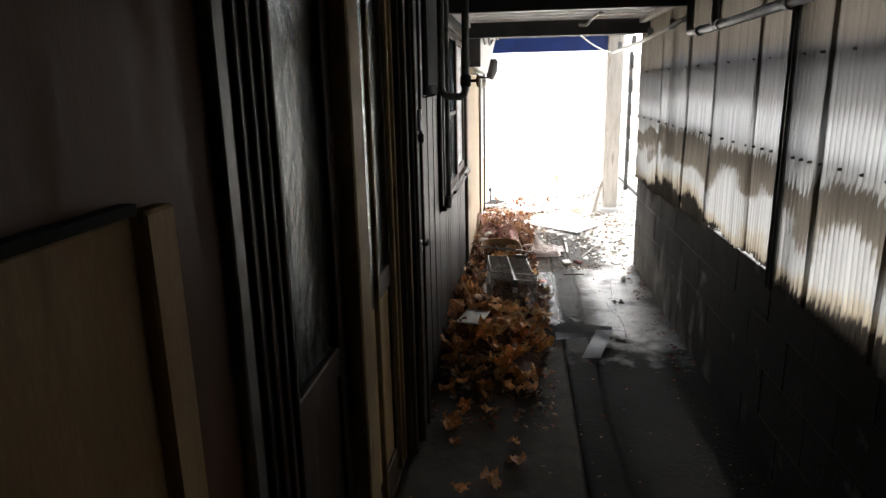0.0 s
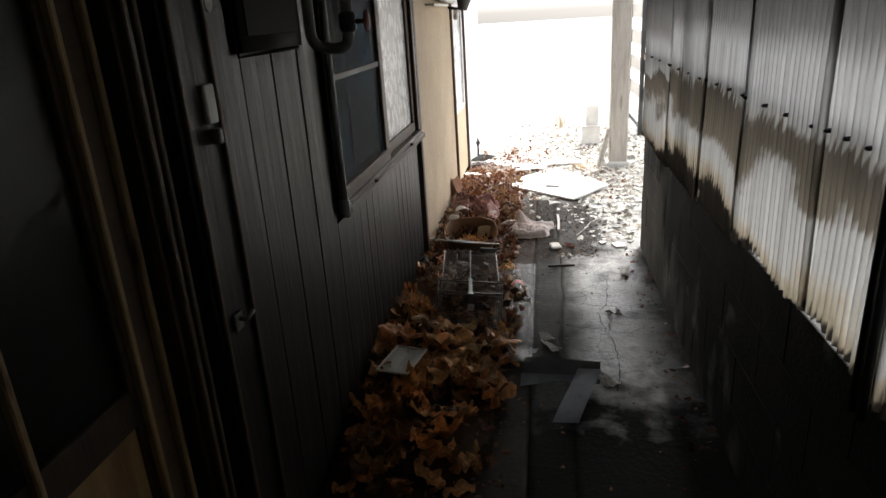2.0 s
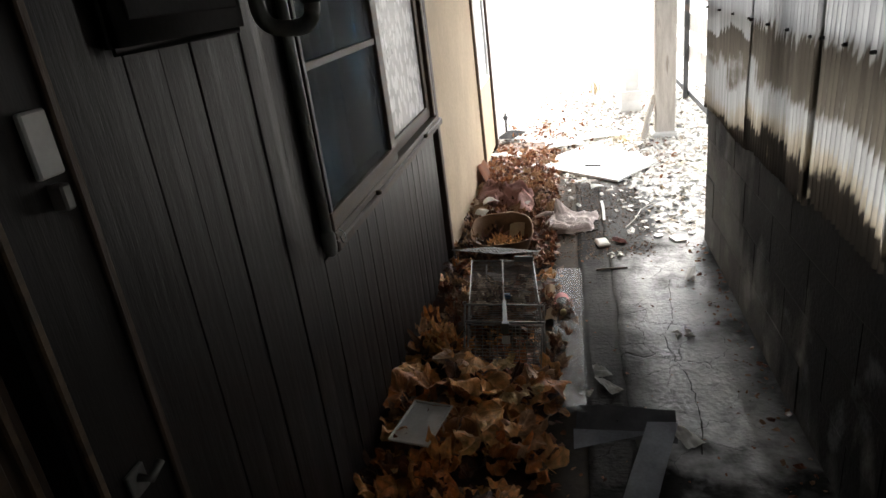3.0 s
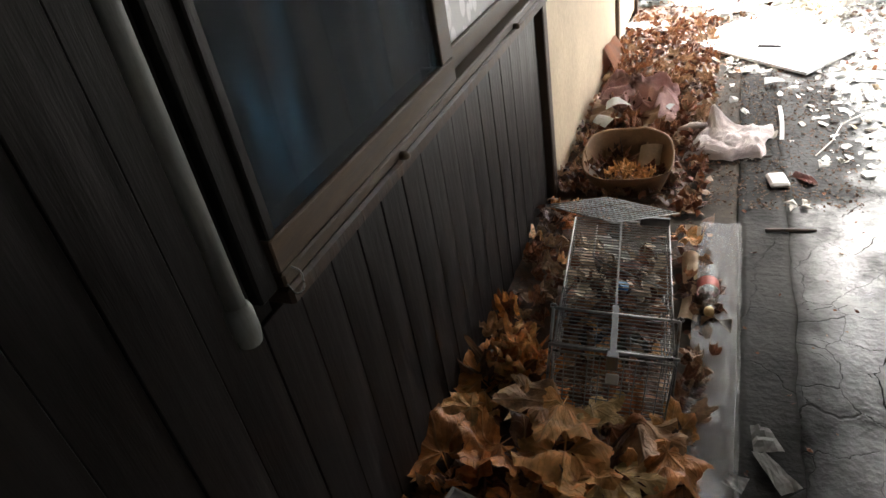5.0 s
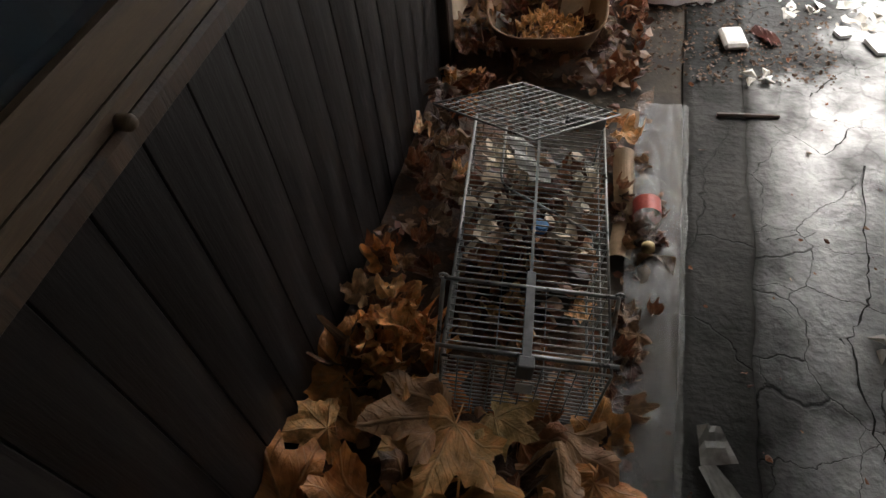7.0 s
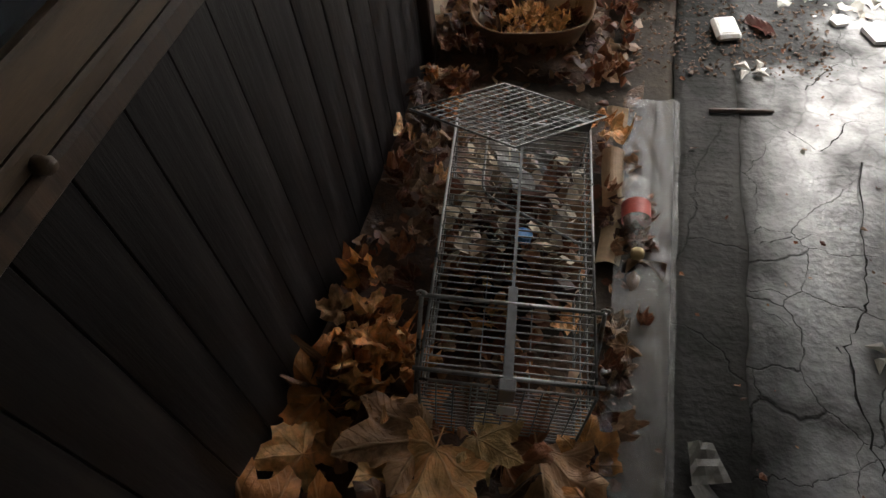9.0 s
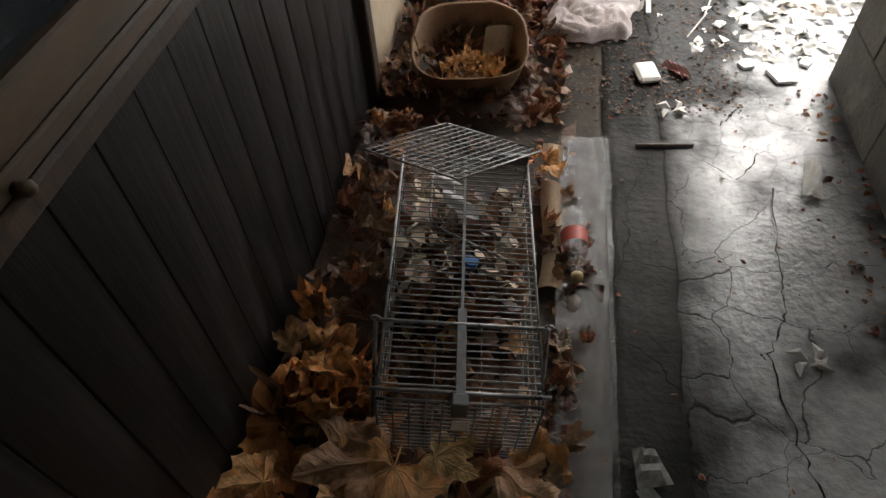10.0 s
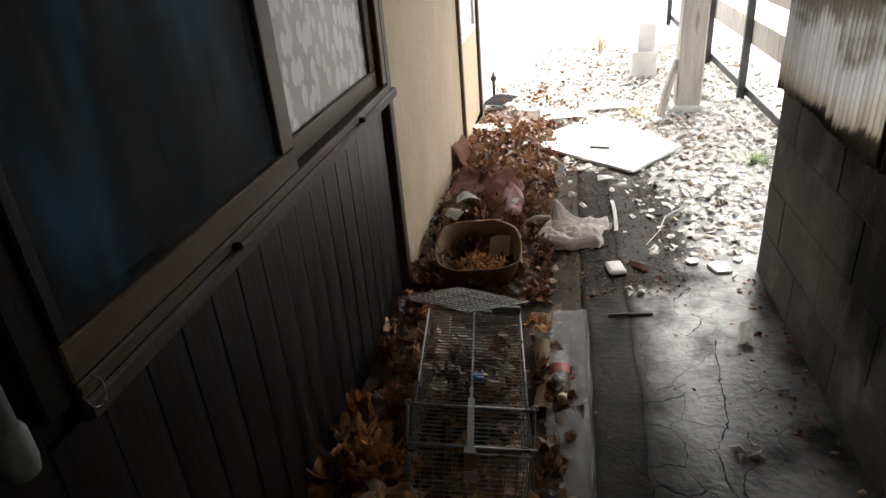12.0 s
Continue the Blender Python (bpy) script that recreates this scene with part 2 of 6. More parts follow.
def sheet_material():
    """Aged translucent corrugated plastic: milky, browned by dirt in runs; light bands and shadows are painted in."""
    m = bpy.data.materials.new("corrugated_plastic")
    m.use_nodes = True
    n, l = m.node_tree.nodes, m.node_tree.links
    out = n["Material Output"]
    co = n.new("ShaderNodeTexCoord")
    sep = n.new("ShaderNodeSeparateXYZ")
    l.new(co.outputs["Object"], sep.inputs["Vector"])
    run = n.new("ShaderNodeMapping")
    run.inputs["Scale"].default_value = (1, 62, 1.0)
    l.new(co.outputs["Object"], run.inputs["Vector"])
    streak = n.new("ShaderNodeTexNoise")
    streak.inputs["Scale"].default_value, streak.inputs["Detail"].default_value = 1.0, 5
    l.new(run.outputs["Vector"], streak.inputs["Vector"])
    wide = n.new("ShaderNodeMapping")
    wide.inputs["Scale"].default_value = (1, 1.6, 3.2)
    l.new(co.outputs["Object"], wide.inputs["Vector"])
    drift = n.new("ShaderNodeTexNoise")
    drift.inputs["Scale"].default_value, drift.inputs["Detail"].default_value = 1.6, 4
    l.new(wide.outputs["Vector"], drift.inputs["Vector"])
    wob = n.new("ShaderNodeMath")
    wob.operation = "MULTIPLY_ADD"
    reach = n.new("ShaderNodeMapRange")
    reach.inputs["From Min"].default_value, reach.inputs["From Max"].default_value = 1.10, 1.21
    reach.inputs["To Min"].default_value, reach.inputs["To Max"].default_value = 0.42, 0.07
    l.new(sep.outputs["Z"], reach.inputs["Value"])
    centred = n.new("ShaderNodeMath")
    centred.operation = "SUBTRACT"
    centred.inputs[1].default_value = 0.5
    l.new(drift.outputs["Fac"], centred.inputs[0])
    l.new(reach.outputs["Result"], wob.inputs[1])
    l.new(centred.outputs["Value"], wob.inputs[0])
    info = n.new("ShaderNodeObjectInfo")
    each = n.new("ShaderNodeMath")
    each.operation = "MULTIPLY_ADD"
    each.inputs[1].default_value, each.inputs[2].default_value = 0.07, 0.135
    l.new(info.outputs["Random"], each.inputs[0])
    shift = n.new("ShaderNodeMath")
    l.new(each.outputs["Value"], shift.inputs[0])
    l.new(sep.outputs["Z"], shift.inputs[1])
    l.new(shift.outputs["Value"], wob.inputs[2])
    wob2 = n.new("ShaderNodeMath")
    wob2.operation = "MULTIPLY_ADD"
    wob2.inputs[1].default_value = 0.13
    l.new(streak.outputs["Fac"], wob2.inputs[0])
    l.new(wob.outputs["Value"], wob2.inputs[2])
    # corrugation hollows are shaded in the colour; the bands end in a comb along them
    turn = n.new("ShaderNodeMath")
    turn.operation = "MULTIPLY"
    turn.inputs[1].default_value = 2 * math.pi / 0.032
    l.new(sep.outputs["Y"], turn.inputs[0])
    wave = n.new("ShaderNodeMath")
    wave.operation = "COSINE"
    l.new(turn.outputs["Value"], wave.inputs[0])
    comb = n.new("ShaderNodeMath")
    comb.operation = "MULTIPLY_ADD"
    comb.inputs[1].default_value = -0.022
    l.new(wave.outputs["Value"], comb.inputs[0])
    l.new(wob2.outputs["Value"], comb.inputs[2])
    ramp = n.new("ShaderNodeValToRGB")
    scale = n.new("ShaderNodeMapRange")
    scale.inputs["From Min"].default_value, scale.inputs["From Max"].default_value = 0.955, 2.22
    l.new(comb.outputs["Value"], scale.inputs["Value"])
    l.new(scale.outputs["Result"], ramp.inputs["Fac"])
    cr = ramp.color_ramp
    # dirty foot, then bands for the light and shadow from behind the sheet
    stops = [(0.0, (0.02, 0.018, 0.015)), (0.078, (0.04, 0.033, 0.026)), (0.098, (0.58, 0.50, 0.37)), (0.135, (0.74, 0.67, 0.54)), (0.165, (0.80, 0.80, 0.77)), (0.235, (0.78, 0.78, 0.76)), (0.268, (0.27, 0.235, 0.185)), (0.37, (0.23, 0.20, 0.165)),
             (0.383, (0.82, 0.83, 0.82)), (0.505, (0.80, 0.81, 0.81)), (0.56, (0.38, 0.37, 0.36)), (0.68, (0.26, 0.26, 0.265)), (0.72, (0.32, 0.28, 0.23)), (1.0, (0.24, 0.20, 0.15))]
    cr.elements[0].position, cr.elements[0].color = stops[0][0], (*stops[0][1], 1)
    cr.elements[1].position, cr.elements[1].color = stops[-1][0], (*stops[-1][1], 1)
    for p, c in stops[1:-1]:
        e = cr.elements.new(p)
        e.color = (*c, 1)
    soil = n.new("ShaderNodeMix")
    soil.data_type, soil.blend_type = "RGBA", "MULTIPLY"
    soil.inputs["Factor"].default_value = 0.5
    sr = n.new("ShaderNodeMapRange")
    sr.inputs["From Min"].default_value, sr.inputs["From Max"].default_value = 0.3, 0.62
    sr.inputs["To Min"].default_value = 0.25
    l.new(streak.outputs["Fac"], sr.inputs["Value"])
    hollow_shade = n.new("ShaderNodeMapRange")
    hollow_shade.inputs["From Min"].default_value, hollow_shade.inputs["From Max"].default_value = 0.15, 0.95
    hollow_shade.inputs["To Min"].default_value, hollow_shade.inputs["To Max"].default_value = 1.0, 0.5
    l.new(wave.outputs["Value"], hollow_shade.inputs["Value"])
    groove = n.new("ShaderNodeMix")
    groove.data_type, groove.blend_type = "RGBA", "MULTIPLY"
    groove.inputs["Factor"].default_value = 1.0
    l.new(ramp.outputs["Color"], groove.inputs["A"])
    l.new(hollow_shade.outputs["Result"], groove.inputs["B"])
    l.new(groove.outputs["Result"], soil.inputs["A"])
    l.new(sr.outputs["Result"], soil.inputs["B"])
    tr = n.new("ShaderNodeBsdfTranslucent")
    di = n.new("ShaderNodeBsdfDiffuse")
    gl = n.new("ShaderNodeBsdfGlossy")
    gl.inputs["Roughness"].default_value = 0.35
    dim = n.new("ShaderNodeMix")
    dim.data_type, dim.blend_type = "RGBA", "MULTIPLY"
    dim.inputs["Factor"].default_value = 1.0
    dim.inputs["B"].default_value = (0.32, 0.32, 0.32, 1)
    l.new(soil.outputs["Result"], dim.inputs["A"])
    l.new(dim.outputs["Result"], tr.inputs["Color"])
    l.new(soil.outputs["Result"], di.inputs["Color"])
    a = n.new("ShaderNodeMixShader")
    a.inputs["Fac"].default_value = 0.3
    l.new(tr.outputs["BSDF"], a.inputs[1])
    l.new(di.outputs["BSDF"], a.inputs[2])
    c = n.new("ShaderNodeMixShader")
    c.inputs["Fac"].default_value = 0.06
    l.new(a.outputs["Shader"], c.inputs[1])
    l.new(gl.outputs["BSDF"], c.inputs[2])
    l.new(c.outputs["Shader"], out.inputs["Surface"])
    return m


def sooty_dim_block():
    """Grey concrete block with grain, pale lime blooms and a black soot stain with a ragged lower edge; the near end's
    dimness is painted into it.
    """
    m = material("sooty_dim_concrete_block", (0.055, 0.054, 0.05), (0.17, 0.165, 0.15), scale=3.2, rough=0.88, gloss=0.2, bump=0.6, fine=70, spots=(0.26, 0.255, 0.23), spot_scale=3.5, spot_edge=(0.60, 0.70), vary=0.2, fine_bump=0.8, placed=True)
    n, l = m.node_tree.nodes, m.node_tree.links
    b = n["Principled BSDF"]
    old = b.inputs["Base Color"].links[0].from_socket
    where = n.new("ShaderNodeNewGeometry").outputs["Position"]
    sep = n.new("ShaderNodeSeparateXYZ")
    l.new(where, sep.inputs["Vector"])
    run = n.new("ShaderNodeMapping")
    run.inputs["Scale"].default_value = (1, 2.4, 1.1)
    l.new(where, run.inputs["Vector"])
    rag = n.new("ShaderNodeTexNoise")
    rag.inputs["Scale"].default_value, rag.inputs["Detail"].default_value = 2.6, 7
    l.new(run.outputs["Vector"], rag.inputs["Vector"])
    # soot deepens towards the near end to paint in its dimness
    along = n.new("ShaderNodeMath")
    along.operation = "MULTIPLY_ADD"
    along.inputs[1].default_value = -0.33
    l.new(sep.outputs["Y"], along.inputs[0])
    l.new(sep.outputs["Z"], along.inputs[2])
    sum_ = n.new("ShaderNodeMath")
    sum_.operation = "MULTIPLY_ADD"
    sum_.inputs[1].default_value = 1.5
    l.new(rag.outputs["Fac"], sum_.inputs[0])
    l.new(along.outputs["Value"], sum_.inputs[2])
    soot_dim = n.new("ShaderNodeMapRange")
    soot_dim.inputs["From Min"].default_value, soot_dim.inputs["From Max"].default_value = -0.52, -0.22
    soot_dim.inputs["To Min"].default_value, soot_dim.inputs["To Max"].default_value = 0.0, 0.95
    l.new(sum_.outputs["Value"], soot_dim.inputs["Value"])
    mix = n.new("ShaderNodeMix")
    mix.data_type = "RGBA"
    l.new(soot_dim.outputs["Result"], mix.inputs["Factor"])
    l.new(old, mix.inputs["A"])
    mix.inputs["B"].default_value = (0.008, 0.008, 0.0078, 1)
    # thin pale blooms of lime that break through
    bloom = n.new("ShaderNodeTexNoise")
    bloom.inputs["Scale"].default_value, bloom.inputs["Detail"].default_value = 5.5, 9
    l.new(where, bloom.inputs["Vector"])
    br = n.new("ShaderNodeMapRange")
    br.inputs["From Min"].default_value, br.inputs["From Max"].default_value = 0.64, 0.74
    br.inputs["To Min"].default_value, br.inputs["To Max"].default_value = 0.0, 0.5
    l.new(bloom.outputs["Fac"], br.inputs["Value"])
    lime = n.new("ShaderNodeMix")
    lime.data_type = "RGBA"
    l.new(br.outputs["Result"], lime.inputs["Factor"])
    l.new(mix.outputs["Result"], lime.inputs["A"])
    lime.inputs["B"].default_value = (0.22, 0.23, 0.235, 1)
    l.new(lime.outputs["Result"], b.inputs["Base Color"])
    return m


def screen_material():
    """Blue insect mesh: half see-through, streaked."""
    m = material("blue_insect_mesh", (0.002, 0.003, 0.005), (0.008, 0.022, 0.036), scale=3, stretch=(1, 5, 0.8), rough=0.8, bump=0.1, spots=(0.075, 0.33, 0.60), spot_scale=2.2, spot_edge=(0.52, 0.79))
    n, l = m.node_tree.nodes, m.node_tree.links
    t = n.new("ShaderNodeBsdfTransparent")
    mx = n.new("ShaderNodeMixShader")
    mx.inputs["Fac"].default_value = 0.55
    l.new(t.outputs["BSDF"], mx.inputs[1])
    l.new(n["Principled BSDF"].outputs["BSDF"], mx.inputs[2])
    l.new(mx.outputs["Shader"], n["Material Output"].inputs["Surface"])
    return m


def film_glass():
    """Frosted glass with a leaf-patterned film: milky, with clearer leaf shapes."""
    m = material("leaf_pattern_film", (0.56, 0.57, 0.58), (0.76, 0.77, 0.78), scale=3, rough=0.35, bump=0.05)
    n, l = m.node_tree.nodes, m.node_tree.links
    b = n["Principled BSDF"]
    co = n.new("ShaderNodeTexCoord")
    mp = n.new("ShaderNodeMapping")
    mp.inputs["Scale"].default_value, mp.inputs["Rotation"].default_value = (1, 1, 0.6), (0.6, 0, 0)
    l.new(co.outputs["Object"], mp.inputs["Vector"])
    v = n.new("ShaderNodeTexVoronoi")
    v.inputs["Scale"].default_value = 26
    l.new(mp.outputs["Vector"], v.inputs["Vector"])
    r = n.new("ShaderNodeMapRange")
    r.inputs["From Min"].default_value, r.inputs["From Max"].default_value = 0.42, 0.52
    l.new(v.outputs["Distance"], r.inputs["Value"])
    old = b.inputs["Base Color"].links[0].from_socket
    mix = n.new("ShaderNodeMix")
    mix.data_type = "RGBA"
    mix.inputs["B"].default_value = (0.34, 0.35, 0.36, 1)
    l.new(r.outputs["Result"], mix.inputs["Factor"])
    l.new(old, mix.inputs["A"])
    l.new(mix.outputs["Result"], b.inputs["Base Color"])
    return m


M = {
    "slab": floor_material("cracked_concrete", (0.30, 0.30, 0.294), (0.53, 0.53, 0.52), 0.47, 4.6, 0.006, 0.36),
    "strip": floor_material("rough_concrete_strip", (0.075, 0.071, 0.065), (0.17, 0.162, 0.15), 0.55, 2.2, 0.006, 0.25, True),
    "dirt": material("damp_soil", (0.028, 0.023, 0.018), (0.075, 0.06, 0.045), scale=9, rough=0.85, gloss=0.2, bump=0.8, fine=60, fine_bump=0.5),
    "yard": material("pale_yard_concrete", (0.34, 0.33, 0.31), (0.55, 0.54, 0.51), scale=3, rough=0.85, bump=0.3, spots=(0.25, 0.23, 0.19), spot_scale=2),
    "block": sooty_dim_block(),
    "mortar": material("dark_mortar", (0.012, 0.012, 0.0115), (0.05, 0.049, 0.046), scale=5, rough=0.9, bump=0.5),
    "board": material("dark_stained_board", (0.009, 0.0078, 0.0072), (0.024, 0.0205, 0.0195), scale=5, stretch=(6, 6, 0.5), rough=0.46, gloss=0.26, bump=0.2, fine=60, spots=(0.05, 0.043, 0.039), spot_scale=3, spot_edge=(0.62, 0.8), vary=0.22),
    "gap": material("black_board_gap", (0.008, 0.007, 0.006), (0.02, 0.018, 0.016), rough=0.9),
    "frame_wood": material("worn_brown_wood", (0.05, 0.032, 0.018), (0.125, 0.080, 0.044), scale=6, stretch=(5, 0.6, 5), rough=0.6, bump=0.3, spots=(0.05, 0.035, 0.025), spot_scale=4, spot_edge=(0.55, 0.72)),
    "dark_wood": material("dark_brown_wood", (0.025, 0.016, 0.011), (0.075, 0.045, 0.028), scale=6, stretch=(5, 5, 0.5), rough=0.6, bump=0.3, spots=(0.10, 0.06, 0.035), spot_scale=3, spot_edge=(0.6, 0.75)),
    "cream_post": material("peeling_cream_paint", (0.25, 0.165, 0.075), (0.39, 0.275, 0.14), scale=5, stretch=(3, 3, 0.6), rough=0.65, bump=0.4, spots=(0.14, 0.085, 0.04), spot_scale=9, spot_edge=(0.6, 0.68)),
    "cream_wall": material("cream_render", (0.44, 0.34, 0.22), (0.56, 0.45, 0.31), scale=4, stretch=(1, 1, 0.6), rough=0.8, bump=0.15, spots=(0.40, 0.28, 0.16), spot_scale=2.4, spot_edge=(0.62, 0.82)),
    "tan_panel": material("tan_plywood", (0.38, 0.24, 0.10), (0.54, 0.36, 0.17), scale=4, stretch=(3, 3, 0.5), rough=0.7, bump=0.15, spots=(0.2, 0.12, 0.06), spot_scale=3, spot_edge=(0.62, 0.8)),
    "brown_panel": material("dark_brown_panel", (0.085, 0.030, 0.010), (0.145, 0.058, 0.021), scale=4, stretch=(3, 3, 0.5), rough=0.6, bump=0.15),
    "grey_metal": material("dull_grey_aluminium", (0.12, 0.12, 0.12), (0.25, 0.25, 0.245), scale=9, stretch=(1, 1, 0.3), rough=0.5, metal=0.6, bump=0.05),
    "dark_metal": material("dark_painted_steel", (0.018, 0.019, 0.02), (0.05, 0.05, 0.052), scale=8, rough=0.5, bump=0.15, spots=(0.09, 0.05, 0.03), spot_scale=6, spot_edge=(0.64, 0.74)),
    "wire": material("galvanised_wire", (0.20, 0.20, 0.195), (0.38, 0.38, 0.365), scale=30, rough=0.36, metal=0.6, bump=0.1, spots=(0.16, 0.10, 0.06), spot_scale=18, spot_edge=(0.6, 0.7)),
    "pvc": material("weathered_grey_pipe", (0.20, 0.21, 0.20), (0.34, 0.35, 0.33), scale=8, stretch=(2, 2, 0.4), rough=0.5, bump=0.1, spots=(0.10, 0.10, 0.085), spot_scale=6),
    "white_paint": material("dirty_white_paint", (0.62, 0.62, 0.60), (0.80, 0.80, 0.78), scale=5, rough=0.55, bump=0.1, spots=(0.42, 0.39, 0.34), spot_scale=4, spot_edge=(0.6, 0.78)),
    "ceiling": material("grey_ceiling_panel", (0.50, 0.50, 0.49), (0.66, 0.66, 0.65), scale=3, stretch=(0.5, 3, 1), rough=0.6, bump=0.1, spots=(0.33, 0.31, 0.28), spot_scale=2.5, spot_edge=(0.58, 0.78)),
    "dark_ceiling": material("dark_ceiling_board", (0.03, 0.03, 0.03), (0.08, 0.078, 0.075), scale=4, rough=0.85, bump=0.2),
    "blue": material("blue_painted_steel", (0.01, 0.03, 0.16), (0.02, 0.06, 0.28), scale=5, rough=0.5, bump=0.1),
    "grey_wood": material("bleached_grey_timber", (0.40, 0.37, 0.33), (0.64, 0.61, 0.56), scale=5, stretch=(5, 5, 0.5), rough=0.85, bump=0.5, spots=(0.2, 0.16, 0.12), spot_scale=5, spot_edge=(0.6, 0.72)),
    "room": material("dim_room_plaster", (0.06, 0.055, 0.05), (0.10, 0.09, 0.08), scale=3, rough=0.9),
    "mid_ground": material("trodden_grey_ground", (0.34, 0.33, 0.31), (0.56, 0.55, 0.52), scale=5, rough=0.8, bump=0.6, fine=50, spots=(0.22, 0.20, 0.175), spot_scale=2.4, spot_edge=(0.56, 0.7), fine_bump=0.5),
    "screen": screen_material(),
    "frost": film_glass(),
    "cathedral": glass_material("hammered_door_glass", (0.62, 0.70, 0.68), 0.22, 0.45, 22),
    "sheet": sheet_material(),
}


# ---- helpers for building ----
def cuboid(bm, x0, x1, y0, y1, z0, z1, bevel=0.0):
    v = [bm.verts.new(p) for p in ((x0, y0, z0), (x1, y0, z0), (x1, y1, z0), (x0, y1, z0), (x0, y0, z1), (x1, y0, z1), (x1, y1, z1), (x0, y1, z1))]
    f = [bm.faces.new([v[i] for i in q]) for q in ((3, 2, 1, 0), (4, 5, 6, 7), (0, 1, 5, 4), (1, 2, 6, 5), (2, 3, 7, 6), (3, 0, 4, 7))]
    if bevel:
        edges = list({e for face in f for e in face.edges})
        bmesh.ops.bevel(bm, geom=edges, offset=bevel, segments=1, affect="EDGES")
    return bm


def block(*dims, bevel=0.0):
    return cuboid(bmesh.new(), *dims, bevel=bevel)


def finish(name, bm, mat, smooth=False):
    bmesh.ops.recalc_face_normals(bm, faces=bm.faces)
    me = bpy.data.meshes.new(name)
    bm.to_mesh(me)
    bm.free()
    me.materials.append(M[mat] if isinstance(mat, str) else mat)
    if smooth:
        me.polygons.foreach_set("use_smooth", [True] * len(me.polygons))
    return me


def part(name, bm, mat, parent=None, label="", smooth=False):
    ob = new(name, finish(name, bm, mat, smooth))
    if parent:
        ob.parent = parent
    if label:
        ob["label"] = label
    return ob


def thing(name, label, category, at=(0, 0, 0), turn=0.0, group="", kind=""):
    ob = new(name)
    ob.matrix_world = pose(*at, 0, 0, turn)
    ob.empty_display_size = 0.1
    return tagged(ob, label, category, group, kind)


def tube(bm, points, radius, sides=8, closed_ends=True):
    """A round bar along a line of points."""
    pts = [Vector(p) for p in points]
    rings = []
    ref = Vector((0.31, 0.17, 0.93)).normalized()
    for i, p in enumerate(pts):
        d = (pts[min(i + 1, len(pts) - 1)] - pts[max(i - 1, 0)]).normalized()
        side = d.cross(ref)
        if side.length < 0.1:
            side = d.cross(Vector((1, 0, 0)))
        side.normalize()
        up = side.cross(d)
        r = radius[i] if isinstance(radius, (list, tuple)) else radius
        rings.append([bm.verts.new(p + r * (math.cos(a) * side + math.sin(a) * up)) for a in [2 * math.pi * k / sides for k in range(sides)]])
    for a, b in zip(rings, rings[1:]):
        for k in range(sides):
            bm.faces.new((a[k], a[(k + 1) % sides], b[(k + 1) % sides], b[k]))
    if closed_ends:
        bm.faces.new(rings[0][::-1])
        bm.faces.new(rings[-1])
    return bm


def bend(points, radius=0.04, steps=4):
    """Round off the corners of a line of points."""
    pts = [Vector(p) for p in points]
    out = [pts[0]]
    for a, b, c in zip(pts, pts[1:], pts[2:]):
        u, v = (a - b), (c - b)
        r = min(radius, u.length * 0.49, v.length * 0.49)
        s, e = b + u.normalized() * r, b + v.normalized() * r
        for k in range(steps + 1):
            t = k / steps
            out.append(s * (1 - t) ** 2 + b * 2 * t * (1 - t) + e * t * t)
    out.append(pts[-1])
    return out


def structure(name, bm, mat, label, category, smooth=False):
    return tagged(part(name, bm, mat, smooth=smooth), label, category, kind="structure")


# ---- the large structure ----
bm = bmesh.new()
cuboid(bm, -60, 60, -60, 120, -0.6, -0.025)
structure("ground", bm, "yard", "pale open yard ground of worn concrete", "ground")

corridor = thing("floor", "damp cracked concrete alley floor with a dirt margin", "floor", kind="structure")


def slab(name, left, right, y0, y1, mat, z, wave, head=None):
    """A stretch of floor between two wandering edges, with an uneven, trodden top."""
    bm = bmesh.new()
    ny = int((y1 - y0) / 0.035)
    nx = max(4, int((right(0.5 * (y0 + y1)) - left(0.5 * (y0 + y1))) / 0.03))
    grid = []
    for j in range(ny + 1):
        row = []
        for i in range(nx + 1):
            y = y0 + (y1 - y0) * j / ny
            x = left(y) + (right(y) - left(y)) * i / nx
            if head:
                y += (1 - j / ny) ** 6 * head(x) if j < ny // 2 else 0
            dz = wave * noise.noise((x * 2.8, y * 2.4, 3.1)) + 0.5 * wave * noise.noise((x * 9, y * 8, 7.7)) + 0.22 * wave * noise.noise((x * 24, y * 21, 1.3))
            row.append(bm.verts.new((x, y, z + dz)))
        grid.append(row)
    for j in range(ny):
        for i in range(nx):
            bm.faces.new((grid[j][i], grid[j][i + 1], grid[j + 1][i + 1], grid[j + 1][i]))
    rim = bmesh.ops.extrude_face_region(bm, geom=bm.faces[:])
    bmesh.ops.translate(bm, verts=[g for g in rim["geom"] if isinstance(g, bmesh.types.BMVert)], vec=(0, 0, -0.07))
    ob = part(name, bm, mat, corridor)
    for p in ob.data.polygons:
        p.use_smooth = abs(p.normal.z) > 0.8
    return ob


def kerb_inner(y):
    return 0.70 + 0.004 * noise.noise((y * 3, 0.3, 0))


def kerb_outer(y):
    return 0.856 + 0.016 * noise.noise((y * 1.7, 4.3, 0)) + 0.009 * noise.noise((y * 8, 1.3, 0)) + 0.005 * noise.noise((y * 24, 2.3, 0))


slab("dirt_margin", lambda y: -0.02, kerb_inner, -2.0, 7.6, "dirt", -0.008, 0.006)
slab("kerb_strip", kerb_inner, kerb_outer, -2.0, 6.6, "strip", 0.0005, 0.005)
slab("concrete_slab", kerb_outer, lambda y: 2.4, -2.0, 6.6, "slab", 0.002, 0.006)
